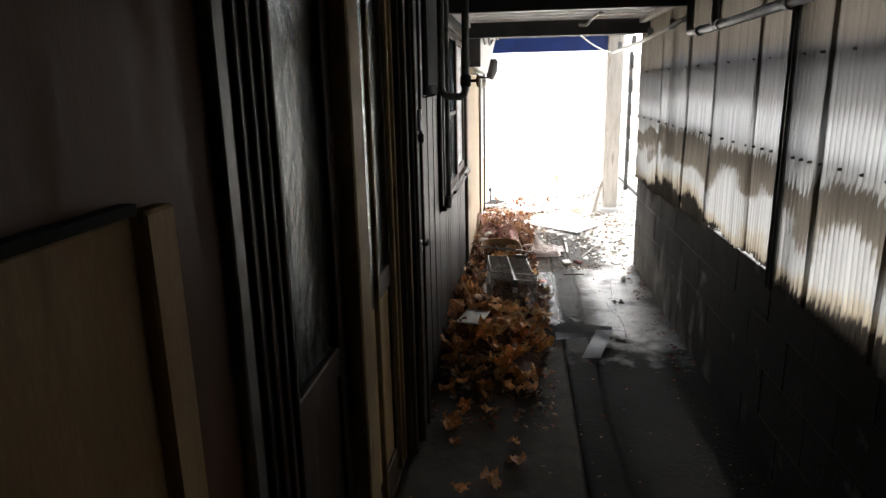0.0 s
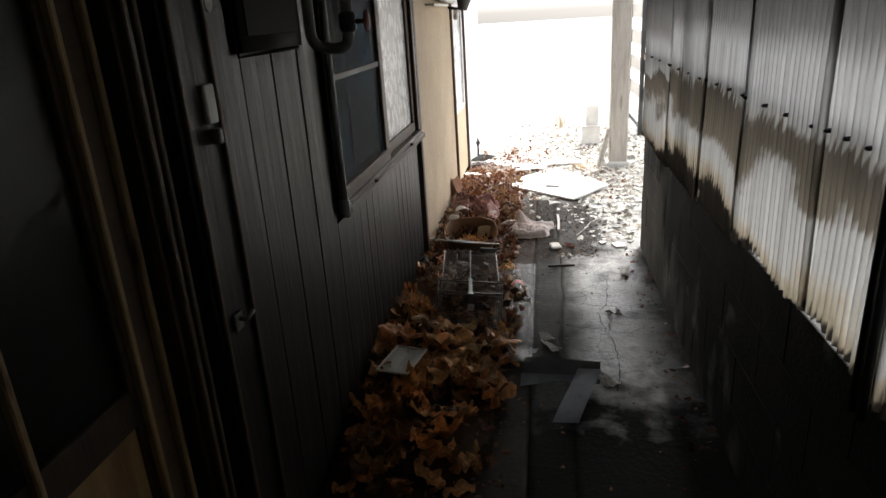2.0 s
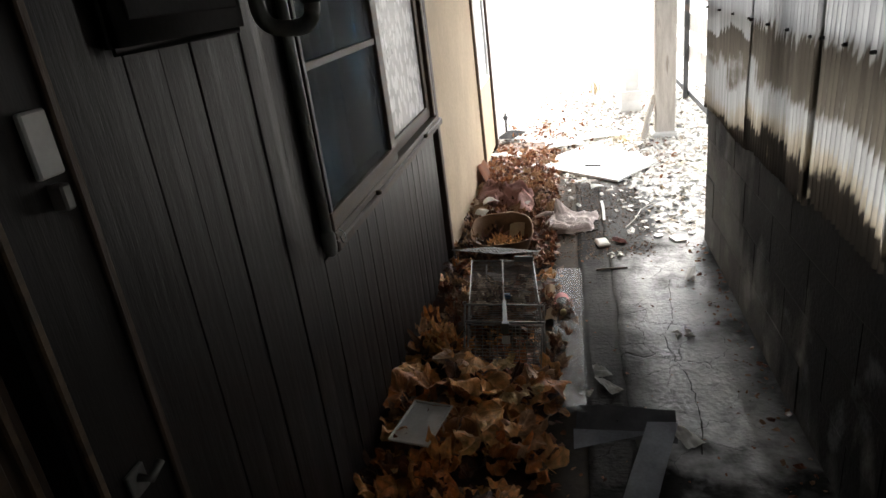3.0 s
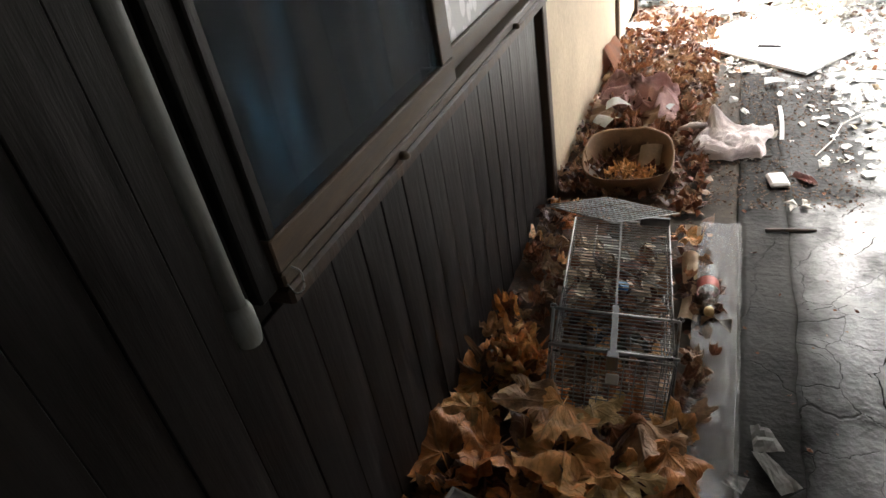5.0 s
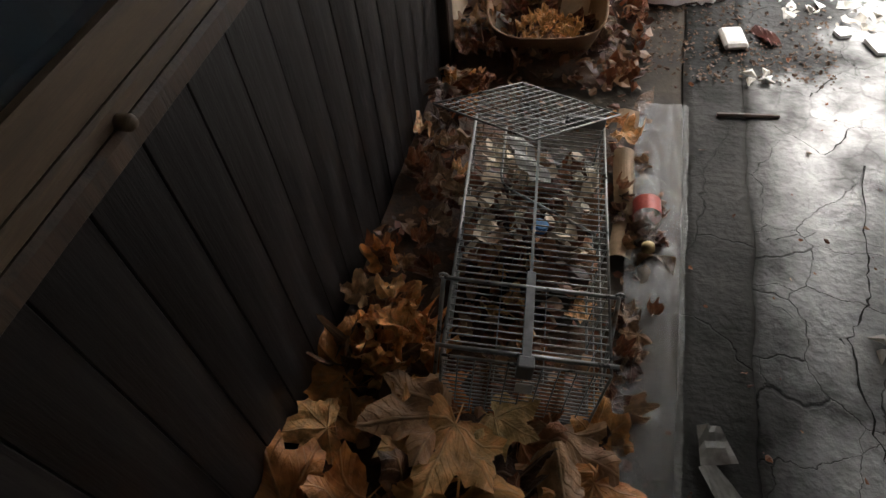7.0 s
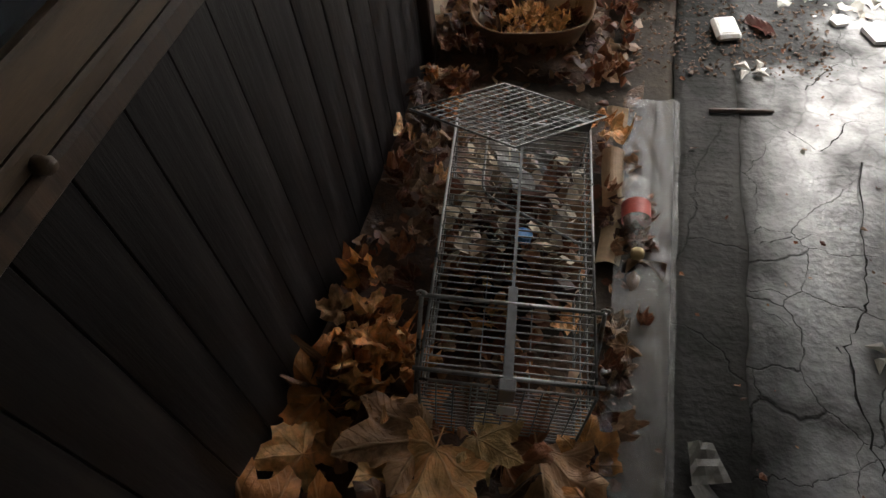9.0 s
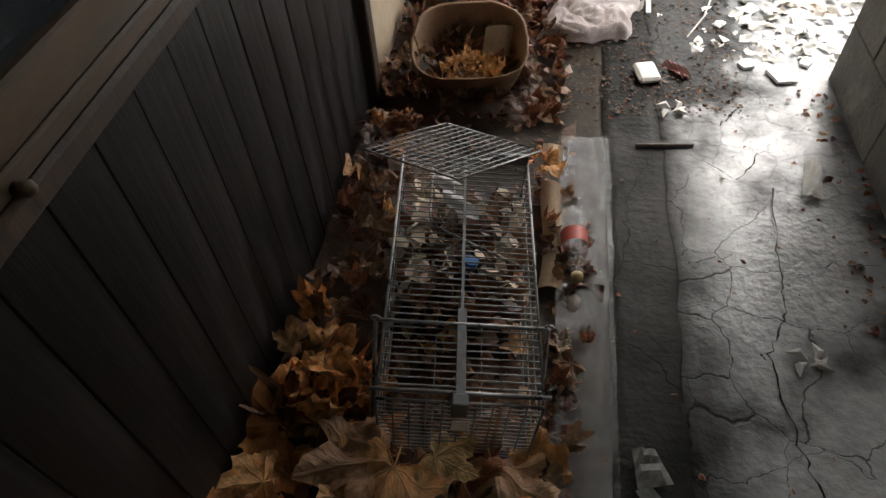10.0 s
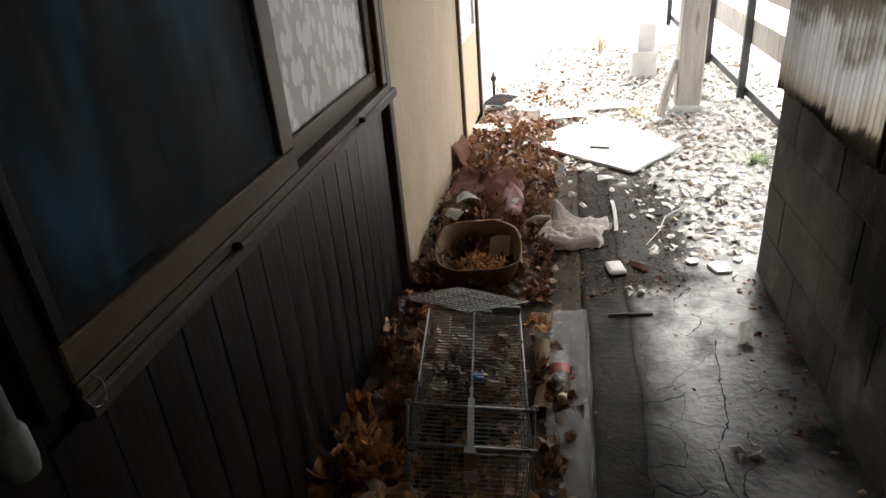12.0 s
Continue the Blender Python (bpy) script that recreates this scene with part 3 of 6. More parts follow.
slab("trodden_ground", lambda y: -0.02, kerb_inner, 7.605, 9.4, "mid_ground", -0.006, 0.006)
slab("trodden_ground", kerb_inner, lambda y: 2.4, 6.605, 9.5, "mid_ground", -0.004, 0.006)

# left building: wall behind the cladding, with the window and door openings through it
bm = bmesh.new()
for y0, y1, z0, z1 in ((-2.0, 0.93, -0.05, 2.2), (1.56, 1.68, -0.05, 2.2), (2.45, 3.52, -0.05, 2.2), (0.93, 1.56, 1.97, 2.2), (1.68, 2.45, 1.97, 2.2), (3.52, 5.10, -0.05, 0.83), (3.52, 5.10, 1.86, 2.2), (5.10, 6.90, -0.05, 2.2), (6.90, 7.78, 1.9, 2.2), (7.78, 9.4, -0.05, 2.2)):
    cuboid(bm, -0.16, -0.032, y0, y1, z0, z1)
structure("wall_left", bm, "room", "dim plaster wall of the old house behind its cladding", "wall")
# unseen rooms added behind the openings, their plaster darkened to keep them dim
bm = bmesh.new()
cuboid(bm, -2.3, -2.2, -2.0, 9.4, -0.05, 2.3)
structure("wall_back_room", bm, "room", "dark plaster back wall added behind the unseen rooms", "wall")
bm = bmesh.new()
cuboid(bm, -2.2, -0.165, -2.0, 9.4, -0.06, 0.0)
structure("floor_room", bm, "room", "dark floor added to the unseen rooms", "floor")
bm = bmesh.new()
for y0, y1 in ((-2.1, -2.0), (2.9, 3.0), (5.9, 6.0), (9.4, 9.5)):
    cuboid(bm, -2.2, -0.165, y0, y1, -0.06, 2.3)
structure("wall_partition", bm, "room", "dark plaster partition walls added between the unseen rooms", "wall")
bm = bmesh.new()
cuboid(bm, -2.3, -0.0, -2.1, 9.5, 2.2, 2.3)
structure("ceiling_room", bm, "dark_ceiling", "dark ceiling added over the unseen rooms", "ceiling")
# end wall behind the start: out of view, added to shut off daylight
bm = bmesh.new()
cuboid(bm, -0.02, 1.7, -2.1, -2.0, -0.05, 2.2)
structure("wall_south", bm, "brown_panel", "unseen dark end wall, added to close the alley", "wall")

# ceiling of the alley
# the near ceiling is out of view; an opaque dark one is assumed
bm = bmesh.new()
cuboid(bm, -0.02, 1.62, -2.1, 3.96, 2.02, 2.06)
structure("ceiling_dark", bm, "dark_ceiling", "dark board ceiling, unseen and assumed, over the near alley", "ceiling")
bm = bmesh.new()
for k in range(12):
    y0 = 3.98 + k * 0.1
    cuboid(bm, 0.0, 1.62, y0, y0 + 0.097, 1.947 + 0.003 * (k % 2), 1.985)
structure("ceiling_pale", bm, "ceiling", "pale grey ribbed ceiling panels", "ceiling")
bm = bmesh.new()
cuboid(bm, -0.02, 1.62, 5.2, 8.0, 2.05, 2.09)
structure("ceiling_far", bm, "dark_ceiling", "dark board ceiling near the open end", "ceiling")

def beam(name, x0, x1, y0, y1, z0, z1, mat, label):
    """A steel channel: web and two flanges."""
    ob = thing(name, label, "beam", kind="structure")
    part("web", block(x0, x1, y0, y0 + 0.012, z0, z1), mat, ob)
    part("flange", block(x0, x1, y0 + 0.012, y1, z0, z0 + 0.012), mat, ob)
    part("flange", block(x0, x1, y0 + 0.012, y1, z1 - 0.012, z1), mat, ob)
    return ob


beam("trim_beam_near", 0.02, 1.60, 3.91, 3.975, 1.893, 1.985, "dark_metal", "dark steel channel beam across the alley")
beam("trim_beam_middle", 0.02, 1.60, 5.185, 5.24, 1.842, 1.945, "dark_metal", "dark steel channel beam across the alley")
beam("trim_beam_blue", 0.05, 1.60, 7.86, 7.95, 1.852, 2.03, "blue", "blue painted steel beam over the open end")
for yy in (5.75, 6.5, 7.2):
    structure("trim_joist", block(0.0, 1.6, yy, yy + 0.05, 1.97, 2.046), "dark_wood", "dark timber joist under the ceiling", "joist")

for x0, x1 in ((0.004, 0.05), (1.30, 1.345)):
    structure("trim_ceiling_edge", block(x0, x1, 3.99, 5.18, 1.915, 1.945, bevel=0.003), "white_paint", "white painted trim along the ceiling edge", "trim")

# brown panel by the start, with a tan sheet of plywood fixed over its lower half
wall_panel = thing("wall_panelling", "dark brown panel wall with plain face", "wall panel", kind="structure")
part("panel", block(-0.03, 0.0, -2.0, 0.865, 0.0, 2.02), "brown_panel", wall_panel)
ply = thing("plywood_sheet", "tan plywood sheet with batten edge, fixed on the brown wall", "plywood")
part("sheet", block(0.002, 0.014, -0.9, 0.635, 0.02, 1.352, bevel=0.003), "tan_panel", ply)
part("edge_batten", block(0.002, 0.03, 0.637, 0.70, 0.02, 1.356, bevel=0.004), "tan_panel", ply, "lighter wooden edge batten")
part("top_strip", block(0.002, 0.022, -0.9, 0.635, 1.354, 1.366), "gap", ply, "black capping strip")
metal_strip = thing("metal_door_edge", "grey metal edging strip beside the dark sliding door", "edging", kind="structure")
part("strip", block(-0.03, 0.02, 0.868, 0.905, 0.0, 2.02, bevel=0.003), "grey_metal", metal_strip)


def glazed_door(name, y0, y1, x, glass_y0, glass_y1, rail_z, panel_mat, stile_mat, label, ribs):
    """A sliding door: stiles, rails, obscure pane above and a flat panel below."""
    d = thing(name, label, "door", kind="structure")
    t = 0.032
    part("stile", block(x - t, x, y0, glass_y0, 0.02, 1.96, bevel=0.003), stile_mat, d)
    part("stile", block(x - t, x, glass_y1, y1, 0.02, 1.96, bevel=0.003), stile_mat, d)
    part("top_rail", block(x - t, x - 0.001, glass_y0, glass_y1, 1.88, 1.96, bevel=0.003), stile_mat, d)
    part("middle_rail", block(x - t, x - 0.001, glass_y0, glass_y1, rail_z, rail_z + 0.08, bevel=0.004), "dark_wood", d)
    part("bottom_rail", block(x - t, x - 0.001, glass_y0, glass_y1, 0.02, 0.12, bevel=0.003), stile_mat, d)
    pane = part("pane", block(x - 0.02, x - 0.014, glass_y0, glass_y1, rail_z + 0.08, 1.88), "cathedral", d, "hammered obscure glass pane")
    pane.visible_shadow = False
    part("lower_panel", block(x - 0.024, x - 0.012, glass_y0, glass_y1, 0.12, rail_z), panel_mat, d, "flat lower panel")
    for ry in ribs:
        part("bead", block(x, x + 0.012, ry, ry + 0.014, 0.02, 1.96, bevel=0.003), stile_mat, d)
    return d


glazed_door("door_1", 0.93, 1.56, -0.02, 1.17, 1.50, 0.76, "dark_wood", "dark_wood", "dark wooden sliding door with an obscure glass pane", (0.955, 1.0, 1.05, 1.10, 1.145))
glazed_door("door_2", 1.69, 2.34, -0.03, 1.765, 2.21, 0.785, "tan_panel", "frame_wood", "worn brown sliding door with hammered glass and tan lower panel", (1.72,))
for yy in (1.938, 2.222, 2.30):
    structure("trim_door_bead", block(-0.03, -0.012, yy, yy + 0.016, 0.02, 1.96, bevel=0.003), "cream_post", "thin cream bead on the sliding door edge", "trim")
post = thing("trim_door_post", "cream door post with peeling paint", "post", kind="structure")
part("post", block(-0.019, 0.03, 1.553, 1.667, 0.0, 2.02, bevel=0.005), "cream_post", post)
jamb = thing("trim_door_jamb", "brown wooden door jamb with ridged edges", "door jamb", kind="structure")
part("jamb_board", block(-0.06, 0.004, 2.35, 2.44, 0.0, 2.02, bevel=0.004), "dark_wood", jamb)
part("ridge", block(0.004, 0.024, 2.36, 2.378, 0.0, 2.02, bevel=0.003), "frame_wood", jamb)
part("ridge", block(0.004, 0.02, 2.40, 2.415, 0.0, 2.02, bevel=0.003), "frame_wood", jamb)
part("corner_board", block(-0.03, 0.03, 2.46, 2.735, 0.0, 2.02, bevel=0.005), "board", jamb)
part("ridge", block(0.03, 0.04, 2.618, 2.636, 0.0, 2.02, bevel=0.003), "dark_wood", jamb)
part("ridge", block(0.03, 0.042, 2.47, 2.485, 0.0, 2.02, bevel=0.003), "frame_wood", jamb)
structure("trim_door_head", block(-0.05, 0.03, 0.91, 1.551, 1.965, 2.02), "dark_wood", "dark wooden door head", "door head")
structure("trim_door_head", block(-0.05, 0.03, 1.669, 2.345, 1.965, 2.02), "cream_post", "cream painted door head", "door head")
structure("trim_door_sill", block(-0.05, -0.021, 0.91, 2.345, -0.02, 0.018), "dark_wood", "worn dark wooden door sill", "door sill")

latch_plate = thing("latch_plate", "white plastic latch plate on the dark door jamb", "latch")
part("plate", block(0.031, 0.043, 2.56, 2.605, 1.315, 1.40, bevel=0.003), "white_paint", latch_plate)
part("bolt", block(0.031, 0.055, 2.572, 2.59, 1.27, 1.305, bevel=0.003), "grey_metal", latch_plate, "grey metal bolt")
hasp = thing("door_catch", "small metal door catch on the dark jamb", "catch")
part("plate", block(0.031, 0.04, 2.52, 2.56, 0.83, 0.875, bevel=0.002), "grey_metal", hasp)
part("lever", tube(bmesh.new(), [(0.04, 2.54, 0.86), (0.058, 2.545, 0.855), (0.062, 2.57, 0.868)], 0.007), "grey_metal", hasp, smooth=True)
disc = thing("round_disc", "small round white plate on the dark jamb", "plate")
part("disc", tube(bmesh.new(), [(0.031, 2.66, 1.565), (0.036, 2.66, 1.565)], 0.018, 14), "white_paint", disc)

# the sliding window, its sill and the dark room's blue curtain behind the insect screen
win = thing("window_1", "brown wooden sliding window, one blue insect screen, one frosted pane", "window", kind="structure")
part("window_sill", block(-0.03, 0.035, 3.50, 5.20, 0.812, 0.846, bevel=0.006), "dark_wood", win, "rounded worn sill rail")
part("sill_ledge", block(-0.09, 0.031, 3.50, 5.12, 0.847, 0.872, bevel=0.004), "frame_wood", win)
part("frame_jamb", block(-0.09, 0.02, 3.452, 3.497, 0.848, 1.86, bevel=0.004), "board", win)
part("frame_jamb", block(-0.09, 0.02, 5.085, 5.135, 0.873, 1.86, bevel=0.004), "frame_wood", win)
part("frame_head", block(-0.09, 0.02, 3.498, 5.085, 1.82, 1.86, bevel=0.004), "frame_wood", win)


def sash(x, y0, y1, pane_mat, bars, s0, s1, label, first="frame_wood"):
    s = part("sash", block(x - 0.028, x, y0, y1, 0.874, 0.93, bevel=0.003), "frame_wood", win, label)
    part("stile", block(x - 0.028, x, y0, y0 + s0, 0.931, 1.80, bevel=0.003), first, s)
    part("stile", block(x - 0.028, x, y1 - s1, y1, 0.931, 1.80, bevel=0.003), "frame_wood", s)
    part("top_rail", block(x - 0.028, x, y0 + s0, y1 - s1, 1.76, 1.80, bevel=0.003), "frame_wood", s)
    pane = part("pane", block(x - 0.017, x - 0.012, y0 + s0, y1 - s1, 0.931, 1.76), pane_mat, s)
    pane.visible_shadow = False
    for z in bars:
        part("glazing_bar", block(x - 0.024, x - 0.004, y0 + s0, y1 - s1, z, z + 0.022, bevel=0.002), "frame_wood", s)


sash(0.029, 3.499, 4.27, "screen", (1.315,), 0.022, 0.07, "sliding sash with blue insect mesh", "board")
sash(-0.001, 4.20, 5.084, "frost", (), 0.075, 0.06, "frosted leaf-patterned sliding sash")
for yy in (3.925, 4.75):
    part("knob", tube(bmesh.new(), [(0.030, yy, 0.852), (0.044, yy, 0.853), (0.050, yy, 0.853)], [0.009, 0.009, 0.005], 10), "frame_wood", win, smooth=True)

M["curtain"] = material("faded_blue_curtain", (0.008, 0.022, 0.04), (0.03, 0.10, 0.18), scale=6, stretch=(1, 4, 0.5), rough=0.9, bump=0.2, spots=(0.02, 0.035, 0.06), spot_scale=5)
cur = thing("curtain", "faded blue curtain hanging behind the insect screen", "curtain")
bm = bmesh.new()
cols = 90
rows_ = [[bm.verts.new((-0.19 + 0.022 * math.sin(i * 0.55) + 0.012 * noise.noise((i * 0.3, j * 0.7, 0)), 3.45 + i * 0.0105, 0.62 + 1.22 * j / 8)) for i in range(cols)] for j in range(9)]
for j in range(8):
    for i in range(cols - 1):
        bm.faces.new((rows_[j][i], rows_[j][i + 1], rows_[j + 1][i + 1], rows_[j + 1][i]))
bmesh.ops.solidify(bm, geom=bm.faces[:], thickness=0.003)
part("cloth", bm, "curtain", cur, smooth=True)
part("rail", tube(bmesh.new(), [(-0.19, 3.40, 1.85), (-0.19, 5.2, 1.85)], 0.008), "grey_metal", cur)

# edge post, cream wall, far door
structure("trim_edge_post", block(-0.03, 0.02, 5.138, 5.19, 0.0, 2.02, bevel=0.004), "dark_wood", "dark wooden edge post between boards and cream wall", "post")
structure("wall_cream", block(-0.03, 0.002, 5.192, 6.86, -0.02, 2.04), "cream_wall", "cream rendered wall with brown stains near the ground", "wall")
structure("trim_cream_edge", block(-0.03, 0.022, 6.862, 6.90, 0.0, 2.04, bevel=0.004), "frame_wood", "brown wooden edge strip of the cream wall", "edge strip")
far_door = thing("door_3", "beige door with pale glass above a plain panel", "door", kind="structure")
part("lower_panel", block(-0.035, -0.005, 6.905, 7.77, 0.05, 0.67, bevel=0.004), "cream_wall", far_door)
part("pane", block(-0.03, -0.022, 6.95, 7.72, 0.70, 1.88), "frost", far_door).visible_shadow = False
part("stile", block(-0.035, -0.004, 6.905, 6.95, 0.671, 1.92, bevel=0.003), "white_paint", far_door)
part("stile", block(-0.035, -0.004, 7.72, 7.77, 0.671, 1.92, bevel=0.003), "white_paint", far_door)
part("middle_rail", block(-0.035, -0.004, 6.951, 7.719, 0.671, 0.70), "white_paint", far_door)
structure("trim_far_post", block(-0.03, 0.014, 7.79, 7.86, 0.0, 2.04, bevel=0.004), "dark_wood", "dark timber post at the open end", "post")
structure("wall_white", block(-0.03, 0.0, 7.875, 9.4, 0.0, 2.6), "white_paint", "white painted wall beyond the roof", "wall")

# right: block wall, corrugated sheets and the rails they are nailed to
bm = bmesh.new()
cuboid(bm, 1.3905, 1.496, -2.0, 5.425, -0.05, 0.762)
wall_right = structure("wall_right", bm, "mortar", "low sooty concrete block wall, its near end painted dimmer", "wall")

# unseen wall, added to keep sheet light out of the near end
structure("wall_right_blocker", block(1.36, 1.40, -2.0, 1.235, 0.768, 2.03), "brown_panel", "unseen dark wall above the blocks, added to cut the near light", "wall")

WAVE = 0.032


def corrugated(y0, width, z0, z1, x, torn, seed, tilt=0.0):
    """A corrugated sheet, its lower edge torn back where torn is above nought."""
    bm = bmesh.new()
    per = 8
    cols = int(width / WAVE * per) + 1
    zs = 10
    rng = random.Random(seed)
    tooth = [rng.random() for _ in range(cols // 4 + 3)]
    grid = []
    for i in range(cols):
        y = y0 + i * WAVE / per
        u = i / (cols - 1)
        a = i // 4
        low = z0 + torn * (0.35 * tooth[a] + 0.65 * (0.5 + 0.5 * noise.noise((y * 6, seed, 0)))) * (0.4 + 0.6 * u)
        col = []
        for j in range(zs + 1):
            z = low + (z1 - low) * j / zs
            bow = 0.010 * noise.noise((y * 2.1, z * 1.7, seed * 3.3))
            col.append(bm.verts.new((x + 0.0075 * math.cos(i * 2 * math.pi / per) + bow + tilt * (z1 - z), y, z)))
        grid.append(col)
    for i in range(cols - 1):
        for j in range(zs):
            bm.faces.new((grid[i][j], grid[i + 1][j], grid[i + 1][j + 1], grid[i][j + 1]))
    return bm


sheet_edges = [k * WAVE for k in (38, 53, 67, 75, 86, 104, 121, 143, 170)]
bottoms = [0.725, 0.73, 0.735, 0.765, 0.765, 0.74, 0.735, 0.72]
tears = [0.03, 0.03, 0.05, 0.07, 0.08, 0.05, 0.03, 0.03]
for k, (a, b) in enumerate(zip(sheet_edges, sheet_edges[1:])):
    s = thing("corrugated_sheet", "dirty translucent corrugated plastic sheet, torn along its foot", "plastic sheet", group="corrugated sheets of the alley")
    part("panel", corrugated(a, b - a + 0.03, bottoms[k], 2.03, 1.370 + 0.008 * (k % 2), tears[k], k + 1), "sheet", s, smooth=True)
    for i in range(4):
        y = a + 0.05 + i * (b - a - 0.06) / 3
        for z in (1.225, 1.565):
            if i % 2 == 0 or z < 1.3:
                part("nail_cap", tube(bmesh.new(), [(1.368 + 0.008 * (k % 2), y, z), (1.356 + 0.008 * (k % 2), y, z), (1.352 + 0.008 * (k % 2), y, z)], [0.0055, 0.005, 0.002], 7), "dark_metal", s)
for z in (1.225, 1.565, 1.98):
    structure("trim_rail", block(1.401, 1.43, 1.24, 5.44, z - 0.02, z + 0.022), "grey_wood", "weathered timber rail carrying the plastic sheets", "rail")
for y in (1.3, 2.38, 4.26):
    structure("trim_stud", block(1.432, 1.49, y, y + 0.06, 0.765, 2.03), "dark_wood", "dark timber stud behind the plastic sheets", "post")
poles = thing("steel_poles", "pair of thin dark steel poles standing against the sheets", "poles")
for y in (2.375, 2.408):
    part("pole", tube(bmesh.new(), [(1.349, y, 0.74), (1.349, y, 2.0)], 0.0095, 8), "dark_metal", poles, smooth=True)
structure("trim_end_post", block(1.445, 1.50, 5.445, 5.50, 0.0, 2.05, bevel=0.004), "dark_wood", "dark timber post at the end of the sheets", "post")

# posts and fence at the open end
pil = thing("timber_pillar", "bleached square timber pillar with peeling base", "pillar")
part("shaft", block(1.41, 1.585, 7.80, 7.94, 0.0, 2.06, bevel=0.012), "grey_wood", pil)
part("footing", block(1.385, 1.61, 7.775, 7.965, -0.02, 0.05, bevel=0.015), "white_paint", pil, "rough concrete footing")
strut = thing("broken_strut", "short broken timber strut leaning against the pillar foot", "strut")
part("strut", tube(bmesh.new(), [(1.30, 7.74, -0.02), (1.345, 7.80, 0.16), (1.405, 7.86, 0.36)], [0.028, 0.03, 0.018], 7), "grey_wood", strut)
fence = thing("fence", "slatted fence of grey boards on dark steel posts", "fence")
for y in (5.9, 7.0, 8.13, 9.44, 10.7, 12.0):
    part("post", block(1.90, 1.95, y - 0.025, y + 0.025, -0.02, 1.9, bevel=0.004), "dark_metal", fence)
for k in range(5):
    part("slat", block(1.952, 1.972, 5.8, 12.1, 0.40 + k * 0.32, 0.57 + k * 0.32, bevel=0.003), "grey_wood", fence)
part("bottom_rail", block(1.952, 1.972, 5.8, 12.1, 0.03, 0.09, bevel=0.003), "dark_metal", fence)
cubes = thing("concrete_block_stack", "pale broken concrete blocks stacked by the post", "concrete blocks")


def rough_block(x0, x1, y0, y1, z0, z1, seed):
    """A broken block with worn, uneven faces."""
    bm = block(x0, x1, y0, y1, z0, z1)
    bmesh.ops.subdivide_edges(bm, edges=bm.edges[:], cuts=4, use_grid_fill=True)
    mid = Vector(((x0 + x1) / 2, (y0 + y1) / 2, (z0 + z1) / 2))
    for v in bm.verts:
        d = v.co - mid
        v.co = mid + d * (0.94 + 0.14 * noise.noise(v.co * 7 + Vector((seed, 0, 0))))
    return bm


part("lower_block", rough_block(1.20, 1.42, 8.95, 9.30, -0.03, 0.22, 1.0), "white_paint", cubes)
part("upper_block", rough_block(1.25, 1.40, 8.99, 9.22, 0.20, 0.46, 5.0), "white_paint", cubes)

# ---- pipes, boxes and cables on the walls ----
M["rust_red"] = material("rusty_red_paint", (0.12, 0.03, 0.02), (0.22, 0.07, 0.045), scale=12, rough=0.7, bump=0.3)
M["white_plastic"] = material("yellowed_white_plastic", (0.60, 0.59, 0.55), (0.74, 0.73, 0.70), scale=8, rough=0.45, bump=0.05)
conduit = thing("drain_pipe", "weathered grey plastic pipe fixed upright beside the window", "pipe")
part("pipe", tube(bmesh.new(), [(0.06, 3.372, 2.0), (0.06, 3.372, 1.4), (0.06, 3.372, 0.91)], 0.0135, 12), "pvc", conduit, smooth=True)
part("end_cap", tube(bmesh.new(), [(0.06, 3.372, 0.925), (0.06, 3.372, 0.915), (0.06, 3.372, 0.88), (0.06, 3.372, 0.862), (0.06, 3.372, 0.855)], [0.0145, 0.019, 0.019, 0.0155, 0.006], 14), "pvc", conduit, "rounded end socket", smooth=True)
for z in (1.75,):
    part("clip", tube(bmesh.new(), [(0.06, 3.372, z), (0.06, 3.372, z + 0.018)], 0.0185, 12), "grey_metal", conduit)
    part("clip_foot", block(0.0, 0.045, 3.364, 3.38, z, z + 0.018), "grey_metal", conduit)
loop = thing("water_pipe", "grey water pipe bent in a loop, with a red valve", "pipe")
part("pipe", tube(bmesh.new(), bend([(0.045, 3.275, 2.0), (0.045, 3.275, 1.44), (0.165, 3.285, 1.43), (0.165, 3.285, 2.0)], 0.05, 6), 0.018, 10), "pvc", loop, smooth=True)
part("valve_body", tube(bmesh.new(), [(0.165, 3.285, 1.48), (0.165, 3.285, 1.49), (0.165, 3.285, 1.53), (0.165, 3.285, 1.54)], [0.02, 0.027, 0.027, 0.02], 10), "dark_metal", loop, smooth=True)
part("valve_wheel", tube(bmesh.new(), [(0.19, 3.285, 1.51), (0.215, 3.285, 1.51), (0.222, 3.285, 1.51), (0.23, 3.285, 1.51)], [0.008, 0.008, 0.032, 0.030], 12), "rust_red", loop, "rusty red valve wheel", smooth=True)
M["black_metal"] = material("dull_black_steel", (0.008, 0.008, 0.008), (0.024, 0.023, 0.022), scale=7, rough=0.8, bump=0.2, gloss=0.2)
hook = thing("wire_hook", "thin bent wire hook hanging from the window sill", "hook")
part("wire", tube(bmesh.new(), bend([(0.034, 3.52, 0.875), (0.046, 3.525, 0.865), (0.05, 3.515, 0.838), (0.048, 3.495, 0.842), (0.046, 3.487, 0.868)], 0.02, 5), 0.0016, 6), "wire", hook, smooth=True)
wall_box = thing("dark_wall_box", "dark metal box hung on the boarded wall", "metal box")
bm = block(0.004, 0.034, 2.79, 3.23, 1.44, 2.0)
bmesh.ops.bevel(bm, geom=bm.edges[:], offset=0.012, segments=2, affect="EDGES")
part("case", bm, "black_metal", wall_box, smooth=True)
part("front_plate", block(0.0345, 0.040, 2.83, 3.19, 1.49, 1.96, bevel=0.002), "black_metal", wall_box)
